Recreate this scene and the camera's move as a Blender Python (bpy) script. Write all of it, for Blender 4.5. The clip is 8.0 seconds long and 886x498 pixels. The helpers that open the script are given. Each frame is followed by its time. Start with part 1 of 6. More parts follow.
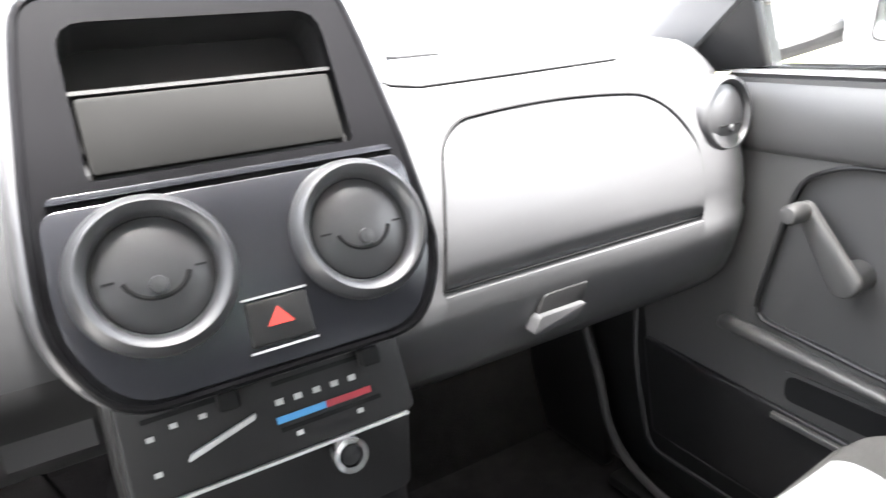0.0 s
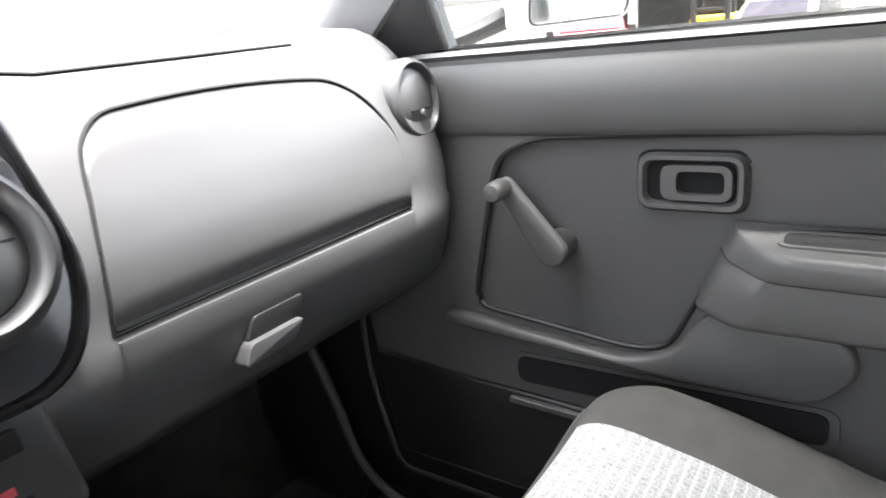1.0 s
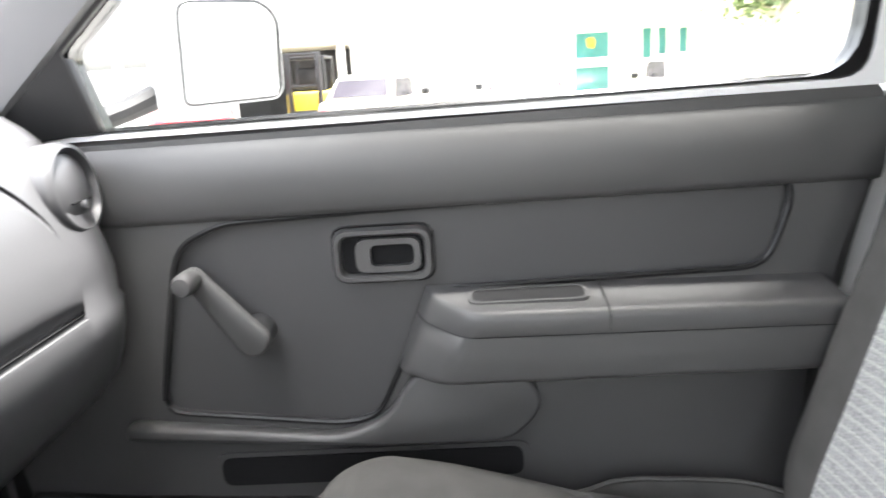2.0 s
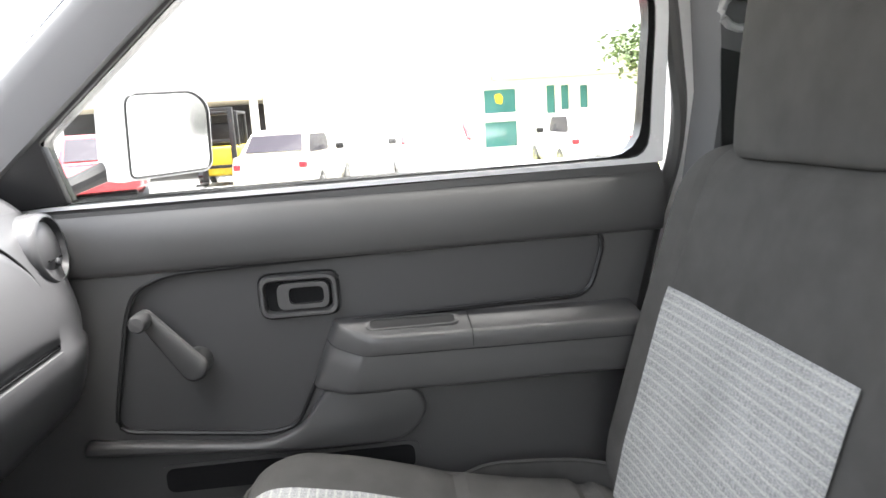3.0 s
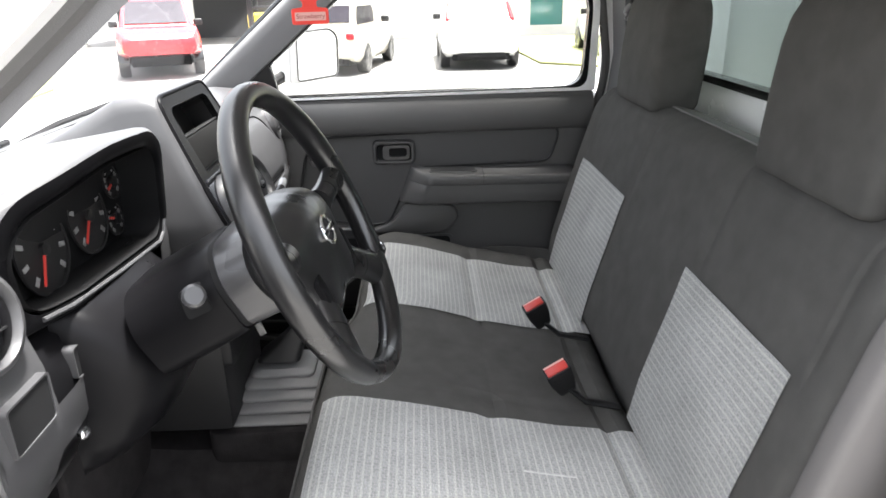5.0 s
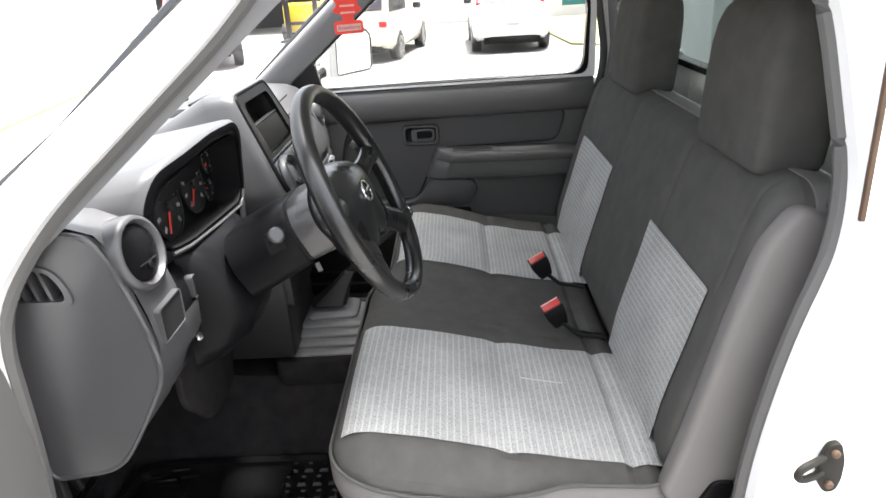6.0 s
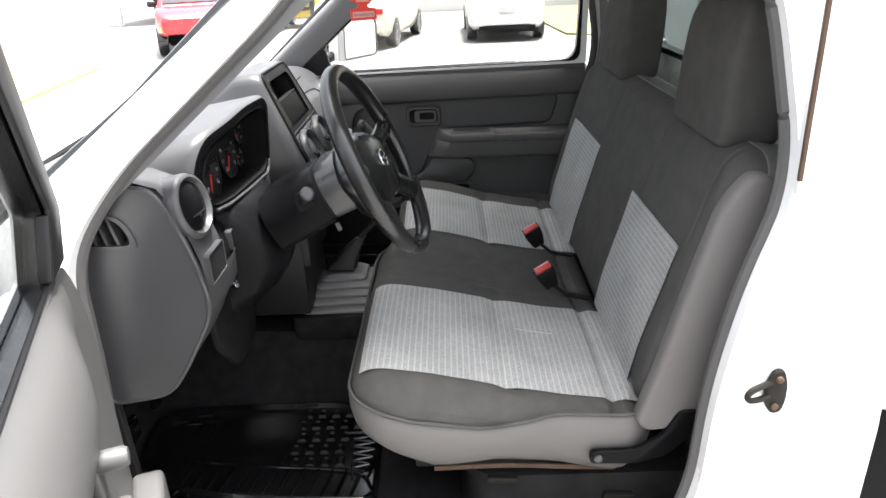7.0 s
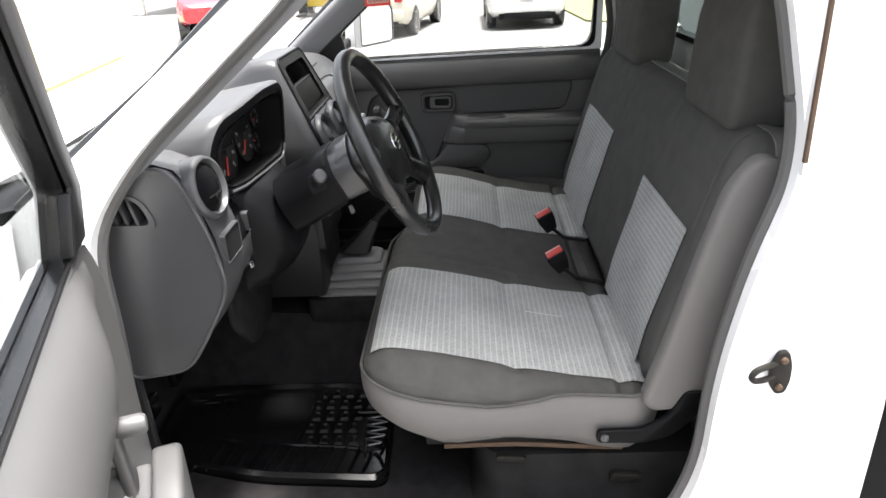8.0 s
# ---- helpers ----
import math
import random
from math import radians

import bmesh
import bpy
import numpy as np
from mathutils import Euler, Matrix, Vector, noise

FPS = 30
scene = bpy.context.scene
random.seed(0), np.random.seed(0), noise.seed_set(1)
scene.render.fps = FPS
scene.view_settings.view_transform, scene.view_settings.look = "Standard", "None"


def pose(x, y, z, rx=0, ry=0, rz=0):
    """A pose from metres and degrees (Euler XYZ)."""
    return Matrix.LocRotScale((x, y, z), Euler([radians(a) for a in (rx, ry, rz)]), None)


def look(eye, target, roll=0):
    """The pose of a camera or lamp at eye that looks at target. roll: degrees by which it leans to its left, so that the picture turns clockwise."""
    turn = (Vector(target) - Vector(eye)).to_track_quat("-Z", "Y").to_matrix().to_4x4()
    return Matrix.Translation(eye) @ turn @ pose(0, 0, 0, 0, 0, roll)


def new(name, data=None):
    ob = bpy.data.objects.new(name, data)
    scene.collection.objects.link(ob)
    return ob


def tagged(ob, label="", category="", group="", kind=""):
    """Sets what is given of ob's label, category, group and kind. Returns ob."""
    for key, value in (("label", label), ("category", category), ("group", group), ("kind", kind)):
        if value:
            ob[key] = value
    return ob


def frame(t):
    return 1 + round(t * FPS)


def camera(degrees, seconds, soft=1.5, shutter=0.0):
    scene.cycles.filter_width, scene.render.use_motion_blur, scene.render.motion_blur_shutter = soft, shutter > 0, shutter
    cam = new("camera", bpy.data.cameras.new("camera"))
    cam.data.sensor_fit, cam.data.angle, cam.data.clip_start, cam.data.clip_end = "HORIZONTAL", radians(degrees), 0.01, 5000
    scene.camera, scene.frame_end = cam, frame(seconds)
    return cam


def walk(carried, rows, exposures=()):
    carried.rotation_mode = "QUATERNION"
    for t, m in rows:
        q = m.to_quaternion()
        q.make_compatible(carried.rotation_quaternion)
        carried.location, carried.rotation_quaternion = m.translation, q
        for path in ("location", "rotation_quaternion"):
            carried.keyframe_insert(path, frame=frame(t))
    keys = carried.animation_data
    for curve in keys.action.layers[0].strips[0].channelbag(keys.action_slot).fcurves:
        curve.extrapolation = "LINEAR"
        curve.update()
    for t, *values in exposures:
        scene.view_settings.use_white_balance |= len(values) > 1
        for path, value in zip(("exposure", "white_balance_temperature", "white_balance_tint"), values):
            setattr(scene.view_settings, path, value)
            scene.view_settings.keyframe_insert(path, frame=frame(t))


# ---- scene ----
cam = camera(65.61, 8.0, shutter=0.2)
PATH = [
    (0, pose(-0.1347, 0.0436, 1.2454, 70.61, 3.18, -32.05)),
    (0.1, pose(-0.1187, 0.0375, 1.2441, 70.71, 3.22, -34.73)),
    (0.2, pose(-0.1069, 0.0339, 1.2415, 70.73, 3.46, -37.99)),
    (0.3, pose(-0.0987, 0.0304, 1.2360, 71.04, 4.29, -40.15)),
    (0.5, pose(-0.0940, 0.0289, 1.2218, 71.86, 4.71, -44.94)),
    (1, pose(-0.0633, 0.1050, 1.1750, 72.26, 5.20, -57.08)),
    (1.5, pose(-0.0252, 0.1817, 1.1475, 72.27, 4.33, -72.73)),
    (1.7, pose(-0.0267, 0.1888, 1.1698, 72.95, 5.06, -78.79)),
    (2, pose(-0.0713, 0.1936, 1.1916, 75.56, 3.59, -88.69)),
    (2.2, pose(-0.0902, 0.1677, 1.1849, 77.06, 3.25, -94.25)),
    (3.3, pose(-0.4450, 0.1630, 1.2620, 79.50, 3.70, -95.60)),
    (3.5, pose(-0.5372, 0.1854, 1.2824, 77.90, 3.58, -95.32)),
    (3.6, pose(-0.5768, 0.1905, 1.2933, 76.99, 3.89, -95.24)),
    (3.8, pose(-0.6670, 0.2150, 1.3020, 77.00, 1.70, -95.75)),
    (4, pose(-0.7750, 0.2401, 1.3336, 74.64, 0.69, -95.21)),
    (4.2, pose(-0.8816, 0.2631, 1.3492, 72.42, -1.07, -94.61)),
    (4.3, pose(-0.9357, 0.2718, 1.3619, 71.50, -1.26, -93.49)),
    (4.5, pose(-1.0215, 0.2814, 1.3890, 70.32, 2.32, -94.52)),
    (5, pose(-1.2190, 0.2152, 1.4192, 69.29, 1.19, -92.05)),
    (6.3, pose(-1.5937, 0.1769, 1.4930, 67.99, 3.59, -89.30)),
    (6.5, pose(-1.6320, 0.1945, 1.4967, 67.87, 3.51, -89.47)),
    (7, pose(-1.7028, 0.2018, 1.4932, 67.17, 2.45, -89.93)),
    (7.5, pose(-1.7270, 0.1986, 1.4921, 66.85, 2.55, -89.05)),
    (8, pose(-1.7293, 0.1849, 1.4890, 66.33, 2.82, -88.36)),
]
EXPO = [(0.0, 5.1), (0.5, 4.85), (1.0, 4.42), (1.5, 4.35), (2.0, 4.5), (2.6, 4.2), (3.5, 3.75), (4.0, 3.5), (4.5, 3.3), (5.0, 3.24), (6.5, 2.92), (7.0, 2.75), (8.0, 2.62)]
walk(cam, PATH, EXPO)

# ---- world and sun ----
world = bpy.data.worlds.new("overcast_sky")
scene.world = world
world.use_nodes = True
wn = world.node_tree
sky = wn.nodes.new("ShaderNodeTexSky")
sky.sky_type = "NISHITA"
sky.sun_disc = False
sky.sun_elevation = radians(80)
sky.sun_rotation = radians(170)
sky.air_density, sky.dust_density, sky.ozone_density = 1.0, 6.0, 1.0
grey_sky = wn.nodes.new("ShaderNodeHueSaturation")
grey_sky.inputs["Saturation"].default_value = 0.3
wn.links.new(sky.outputs[0], grey_sky.inputs["Color"])
wn.links.new(grey_sky.outputs[0], wn.nodes["Background"].inputs[0])
wn.nodes["Background"].inputs[1].default_value = 0.12
sun_data = bpy.data.lights.new("sun", "SUN")
sun_data.energy, sun_data.angle, sun_data.color = 3.0, radians(8), (1.0, 0.98, 0.96)
sun = new("sun", sun_data)
sun.matrix_world = look((0.5, -2.7, 15), (0, 0, 0))


# ---- materials ----
def material(name, base, rough=0.5, metal=0.0, grain=0.0, grain_size=900.0, vary=0.12, vary_size=6.0, coat=0.0, spec=0.5, trans=0.0, emit=None):
    m = bpy.data.materials.new(name)
    m.use_nodes = True
    nt = m.node_tree
    b = nt.nodes["Principled BSDF"]
    b.inputs["Roughness"].default_value = rough
    b.inputs["Metallic"].default_value = metal
    b.inputs["Coat Weight"].default_value = coat
    b.inputs["Coat Roughness"].default_value = 0.06
    b.inputs["Specular IOR Level"].default_value = spec
    b.inputs["Transmission Weight"].default_value = trans
    tc = nt.nodes.new("ShaderNodeTexCoord")
    big = nt.nodes.new("ShaderNodeTexNoise")
    big.inputs["Scale"].default_value = vary_size
    big.inputs["Detail"].default_value = 6
    nt.links.new(tc.outputs["Object"], big.inputs["Vector"])
    mix = nt.nodes.new("ShaderNodeMix")
    mix.data_type = "RGBA"
    lo = [c * (1 - vary) for c in base]
    hi = [min(1, c * (1 + vary)) for c in base]
    mix.inputs["A"].default_value = (*lo, 1)
    mix.inputs["B"].default_value = (*hi, 1)
    nt.links.new(big.outputs["Fac"], mix.inputs["Factor"])
    nt.links.new(mix.outputs["Result"], b.inputs["Base Color"])
    rr = nt.nodes.new("ShaderNodeMapRange")
    rr.inputs["To Min"].default_value = max(0.02, rough - 0.1)
    rr.inputs["To Max"].default_value = min(1, rough + 0.1)
    nt.links.new(big.outputs["Fac"], rr.inputs["Value"])
    nt.links.new(rr.outputs["Result"], b.inputs["Roughness"])
    if grain:
        fine = nt.nodes.new("ShaderNodeTexNoise")
        fine.inputs["Scale"].default_value = grain_size
        fine.inputs["Detail"].default_value = 3
        nt.links.new(tc.outputs["Object"], fine.inputs["Vector"])
        bump = nt.nodes.new("ShaderNodeBump")
        bump.inputs["Strength"].default_value = grain
        bump.inputs["Distance"].default_value = 0.001
        nt.links.new(fine.outputs["Fac"], bump.inputs["Height"])
        nt.links.new(bump.outputs["Normal"], b.inputs["Normal"])
    if emit:
        b.inputs["Emission Color"].default_value = (*base, 1)
        b.inputs["Emission Strength"].default_value = emit
    return m


def woven(name, base, dark, pale):
    """Light seat cloth: pale lines running across the seat with rows of small darker dashes between them."""
    m = material(name, base, 0.9, spec=0.15)
    nt = m.node_tree
    b = nt.nodes["Principled BSDF"]
    tc = nt.nodes.new("ShaderNodeTexCoord")
    dashes = nt.nodes.new("ShaderNodeTexBrick")
    dashes.offset = 0.5
    dashes.inputs["Scale"].default_value = 1.0
    dashes.inputs["Brick Width"].default_value = 0.0082
    dashes.inputs["Row Height"].default_value = 0.0059
    dashes.inputs["Mortar Size"].default_value = 0.0013
    dashes.inputs["Mortar Smooth"].default_value = 0.6
    dashes.inputs["Color1"].default_value = (*dark, 1)
    dashes.inputs["Color2"].default_value = (*[c * 1.3 for c in dark], 1)
    dashes.inputs["Mortar"].default_value = (*base, 1)
    turn = nt.nodes.new("ShaderNodeMapping")
    turn.inputs["Rotation"].default_value = (0, 0, radians(90))
    nt.links.new(tc.outputs["UV"], turn.inputs["Vector"])
    nt.links.new(turn.outputs[0], dashes.inputs["Vector"])
    wave = nt.nodes.new("ShaderNodeTexWave")
    wave.bands_direction = "X"
    wave.inputs["Scale"].default_value = 0.31416 / 0.0118
    wave.inputs["Distortion"].default_value = 0.5
    wave.inputs["Detail"].default_value = 2
    wave.inputs["Detail Scale"].default_value = 3.0
    nt.links.new(turn.outputs[0], wave.inputs["Vector"])
    line = nt.nodes.new("ShaderNodeMapRange")
    line.inputs["From Min"].default_value = 0.72
    line.inputs["From Max"].default_value = 0.97
    nt.links.new(wave.outputs["Fac"], line.inputs["Value"])
    fuzz = nt.nodes.new("ShaderNodeTexNoise")
    fuzz.inputs["Scale"].default_value = 420
    fuzz.inputs["Detail"].default_value = 3
    nt.links.new(tc.outputs["UV"], fuzz.inputs["Vector"])
    soil = nt.nodes.new("ShaderNodeTexNoise")
    soil.inputs["Scale"].default_value = 7
    soil.inputs["Detail"].default_value = 5
    nt.links.new(tc.outputs["UV"], soil.inputs["Vector"])
    both = nt.nodes.new("ShaderNodeMix")
    both.data_type = "RGBA"
    both.inputs["B"].default_value = (*pale, 1)
    nt.links.new(line.outputs[0], both.inputs["Factor"])
    nt.links.new(dashes.outputs["Color"], both.inputs["A"])
    colour = both.outputs["Result"]
    for node, lo, hi in ((fuzz, 0.72, 1.28), (soil, 0.85, 1.15)):
        rng = nt.nodes.new("ShaderNodeMapRange")
        rng.inputs["From Min"].default_value = 0.25
        rng.inputs["From Max"].default_value = 0.75
        rng.inputs["To Min"].default_value = lo
        rng.inputs["To Max"].default_value = hi
        nt.links.new(node.outputs["Fac"], rng.inputs["Value"])
        mul = nt.nodes.new("ShaderNodeMix")
        mul.data_type = "RGBA"
        mul.blend_type = "MULTIPLY"
        mul.inputs["Factor"].default_value = 1.0
        nt.links.new(colour, mul.inputs["A"])
        nt.links.new(rng.outputs["Result"], mul.inputs["B"])
        colour = mul.outputs["Result"]
    nt.links.new(colour, b.inputs["Base Color"])
    bump = nt.nodes.new("ShaderNodeBump")
    bump.inputs["Strength"].default_value = 0.4
    bump.inputs["Distance"].default_value = 0.001
    nt.links.new(dashes.outputs["Fac"], bump.inputs["Height"])
    nt.links.new(bump.outputs["Normal"], b.inputs["Normal"])
    return m


def glass(name, tint=(0.95, 0.98, 0.97), opaque=0.0):
    m = bpy.data.materials.new(name)
    m.use_nodes = True
    nt = m.node_tree
    out = nt.nodes["Material Output"]
    tr = nt.nodes.new("ShaderNodeBsdfTransparent")
    tr.inputs[0].default_value = (*tint, 1)
    gl = nt.nodes.new("ShaderNodeBsdfGlossy")
    gl.inputs["Roughness"].default_value = 0.02
    lw = nt.nodes.new("ShaderNodeLayerWeight")
    lw.inputs[0].default_value = 0.5
    power = nt.nodes.new("ShaderNodeMath")
    power.operation = "POWER"
    power.inputs[1].default_value = 4.5
    nt.links.new(lw.outputs["Facing"], power.inputs[0])
    fr = nt.nodes.new("ShaderNodeMapRange")
    fr.inputs["To Min"].default_value = 0.025
    fr.inputs["To Max"].default_value = 0.5
    nt.links.new(power.outputs[0], fr.inputs["Value"])
    mx = nt.nodes.new("ShaderNodeMixShader")
    nt.links.new(fr.outputs[0], mx.inputs[0])
    nt.links.new(tr.outputs[0], mx.inputs[1])
    nt.links.new(gl.outputs[0], mx.inputs[2])
    nt.links.new(mx.outputs[0], out.inputs[0])
    return m


M_PLASTIC = material("grained_grey_plastic", (0.063, 0.0617, 0.061), 0.46, grain=0.10, grain_size=1400)
M_DASH = material("dash_grey_plastic", (0.049, 0.0487, 0.0507), 0.36, grain=0.06, grain_size=1300, spec=0.5)
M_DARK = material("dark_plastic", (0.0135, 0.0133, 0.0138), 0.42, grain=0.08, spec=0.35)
M_VENT = material("satin_vent_plastic", (0.036, 0.0362, 0.038), 0.34, grain=0.04, grain_size=1300)
M_GLOSS = material("satin_black_trim", (0.016, 0.0165, 0.02), 0.2, spec=0.5)
# Black parts, and solid pieces that stand for shade in openings.
M_BLACK = material("black_and_shade", (0.012, 0.012, 0.0125), 0.8, spec=0.1)
M_RUBBER = material("black_rubber", (0.006, 0.006, 0.0063), 0.16, grain=0.08, grain_size=300, spec=0.8)
M_SEAL = material("grey_weatherstrip", (0.075, 0.073, 0.072), 0.6, grain=0.3, grain_size=700)
M_PAINT = material("white_paint", (0.8, 0.8, 0.8), 0.25, coat=0.5, vary=0.02)
M_CLOTH = material("charcoal_seat_cloth", (0.083, 0.081, 0.0768), 0.95, grain=0.9, grain_size=1800, vary=0.27, vary_size=24, spec=0.1)
M_CREAM = woven("striped_light_cloth", (0.352, 0.352, 0.338), (0.266, 0.268, 0.268), (0.428, 0.427, 0.402))
M_TAUPE = material("taupe_vinyl", (0.122, 0.115, 0.111), 0.7, grain=0.5, grain_size=900)
M_INSERT = material("door_insert_vinyl", (0.050, 0.0493, 0.0495), 0.6, grain=0.15, grain_size=1000)
M_TRIM = material("pillar_trim_grey", (0.13, 0.13, 0.133), 0.55, grain=0.3)
M_LINER = material("headliner_grey", (0.4, 0.39, 0.375), 0.95, grain=0.4)
M_CHROME = material("chrome", (0.8, 0.8, 0.82), 0.12, metal=1.0, vary=0.03)
M_STEEL = material("dull_steel", (0.45, 0.44, 0.42), 0.4, metal=1.0)
M_RUST = material("rusty_steel", (0.0825, 0.0495, 0.03), 0.8, vary=0.5, vary_size=40)
M_WORN = material("worn_steel", (0.016, 0.0145, 0.012), 0.6, spec=0.2, vary=0.5, vary_size=60)
M_BELLOWS = material("bellows_rubber", (0.17, 0.168, 0.168), 0.5, grain=0.08, grain_size=600, spec=0.4)
M_SILL = material("scuffed_sill", (0.016, 0.016, 0.0165), 0.5, grain=0.4, grain_size=200, vary=0.6, vary_size=18, spec=0.3)
# Column plastic lightened to carry the windscreen light on the wheel-side cover.
M_COVER = material("lit_column_plastic", (0.046, 0.0455, 0.047), 0.28, grain=0.04, grain_size=1300, spec=0.5)
M_RED = material("red_button", (0.507, 0.0468, 0.039), 0.35)
M_REDCARD = material("red_card", (0.78, 0.05, 0.035), 0.6)
M_PINK = material("pale_pink_print", (0.702, 0.39, 0.351), 0.6)
M_WHITEPRINT = material("white_print", (0.585, 0.585, 0.585), 0.6)
M_BLUE = material("blue_print", (0.0624, 0.249, 0.507), 0.5)
M_REDPRINT = material("red_print", (0.283, 0.0284, 0.0405), 0.5)
M_WHEEL = material("wheel_leatherette", (0.008, 0.0079, 0.0083), 0.29, grain=0.05, grain_size=900, spec=0.65)
M_LEVER = material("pale_grey_plastic", (0.39, 0.39, 0.39), 0.35)
M_MIRROR = material("mirror_glass", (0.9, 0.92, 0.92), 0.02, metal=1.0, vary=0.0)
M_GLASS = glass("window_glass", (0.76, 0.765, 0.76))
M_REARGLASS = glass("tinted_rear_glass", (0.74, 0.80, 0.78))
M_SCREEN = glass("windscreen_glass", (0.91, 0.915, 0.91))
# Near-black; on the column shroud it stands for shade on the sides.
M_SHROUD = material("dark_grey_plastic", (0.0055, 0.0054, 0.006), 0.30, grain=0.03, grain_size=1300, spec=0.06)
M_CARPET = material("dark_carpet", (0.022, 0.0205, 0.021), 1.0, spec=0.03, grain=1.0, grain_size=400, vary=0.5, vary_size=30)
M_RISER = material("worn_dark_carpet", (0.022, 0.0217, 0.0217), 1.0, spec=0.05, grain=1.0, grain_size=300, vary=0.6, vary_size=16)
M_PLATE = material("matt_black_plate", (0.0075, 0.0074, 0.0073), 0.75, spec=0.08)
M_SCUFF = material("rubbed_cloth", (0.55, 0.55, 0.53), 0.95, spec=0.1, vary=0.3, vary_size=90)
M_DIAL = material("dim_dial_print", (0.2, 0.2, 0.2), 0.6)
M_CONCRETE = material("pale_concrete", (0.20, 0.196, 0.188), 0.9, grain=0.5, grain_size=60, vary=0.15, vary_size=1.5)
M_GRASS = material("dry_grass", (0.24, 0.25, 0.11), 1.0, grain=1.0, grain_size=30, vary=0.5, vary_size=3)
M_WALL = material("white_rendered_wall", (0.78, 0.76, 0.72), 0.9, grain=0.4, grain_size=50)
M_CREAMWALL = material("cream_eave", (0.62, 0.55, 0.42), 0.9, grain=0.3, grain_size=50)
M_TEAL = material("teal_tinted_glass", (0.06, 0.2, 0.2), 0.06, vary=0.3, vary_size=1.2)
M_DARKGLASS = material("car_window_tint", (0.03, 0.027, 0.035), 0.25, spec=0.1)
M_REDPAINT = material("red_car_paint", (0.5, 0.02, 0.03), 0.25, coat=0.6, vary=0.05)
M_CARWHITE = material("car_white_paint", (0.75, 0.74, 0.72), 0.25, coat=0.6, vary=0.03)
M_CARCREAM = material("champagne_car_paint", (0.62, 0.58, 0.48), 0.25, coat=0.6, vary=0.03)
M_TAIL = material("tail_lamp_red", (0.55, 0.02, 0.03), 0.15)
M_YELLOW = material("yellow_paint", (0.75, 0.55, 0.03), 0.5)
M_BOX = material("box_body_panel", (0.55, 0.57, 0.565), 0.4, vary=0.08, vary_size=2)
M_LEAF = material("leaf_green", (0.13, 0.18, 0.075), 0.6, vary=0.4, vary_size=2)
M_BARK = material("pale_bark", (0.42, 0.38, 0.33), 0.95, grain=1.0, grain_size=40)


# ---- mesh helpers ----
def part(name, bm, mat, parent=None, label="", smooth=35):
    bmesh.ops.recalc_face_normals(bm, faces=bm.faces)
    me = bpy.data.meshes.new(name)
    bm.to_mesh(me)
    bm.free()
    me.materials.append(mat)
    if smooth:
        me.shade_smooth()
        me.set_sharp_from_angle(angle=radians(smooth))
    ob = new(name, me)
    ob.parent = parent
    return tagged(ob, label)


def thing(name, label, category, group="", kind="", at=(0, 0, 0)):
    ob = new(name)
    ob.empty_display_size = 0.05
    ob.location = at
    return tagged(ob, label, category, group, kind)


def faces_of(bm, rings, closed=True, caps=True):
    """Joins rings of equal length into a skin."""
    vs = [[bm.verts.new(p) for p in r] for r in rings]
    n = len(vs[0])
    for a, b in zip(vs, vs[1:]):
        for i in range(n if closed else n - 1):
            j = (i + 1) % n
            bm.faces.new((a[i], a[j], b[j], b[i]))
    if caps and closed:
        bm.faces.new(vs[0][::-1])
        bm.faces.new(vs[-1])
    return vs


def loft(rings, closed=True, caps=True):
    bm = bmesh.new()
    faces_of(bm, rings, closed, caps)
    return bm


def bevelled(bm, width, segments=2, angle=30):
    if width > 0:
        edges = [e for e in bm.edges if len(e.link_faces) == 2 and e.calc_face_angle(0) > radians(angle)]
        bmesh.ops.bevel(bm, geom=edges, offset=width, segments=segments, profile=0.5, affect="EDGES", clamp_overlap=True)
    return bm


def box(lo, hi, bevel=0.004, segments=2, m=None):
    bm = bmesh.new()
    (a, b, c), (d, e, f) = lo, hi
    faces_of(bm, [[(a, b, z), (d, b, z), (d, e, z), (a, e, z)] for z in (c, f)])
    bmesh.ops.recalc_face_normals(bm, faces=bm.faces)
    bevelled(bm, bevel, segments)
    if m:
        bm.transform(m)
    return bm


def rounded(pts, r, n=5):
    """A polygon with its corners rounded; r is one radius or one for each corner."""
    out = []
    k = len(pts)
    for i, p in enumerate(pts):
        rad = r[i] if isinstance(r, (list, tuple)) else r
        p = Vector(p)
        a, b = Vector(pts[i - 1]), Vector(pts[(i + 1) % k])
        u, v = (a - p), (b - p)
        d = min(rad, u.length * 0.48, v.length * 0.48)
        if d < 1e-5:
            out.append(tuple(p))
            continue
        s, e = p + u.normalized() * d, p + v.normalized() * d
        for j in range(n + 1):
            t = j / n
            out.append(tuple(s * (1 - t) ** 2 + p * 2 * t * (1 - t) + e * t * t))
    return out


def prism(poly, lift, a, b, bevel=0.0, segments=2):
    """A polygon of pairs pushed from a to b; lift(u, v, w) places its points."""
    bm = loft([[lift(u, v, w) for u, v in poly] for w in (a, b)])
    bmesh.ops.recalc_face_normals(bm, faces=bm.faces)
    return bevelled(bm, bevel, segments, 50)


def side(u, v, w):
    return (w, u, v)


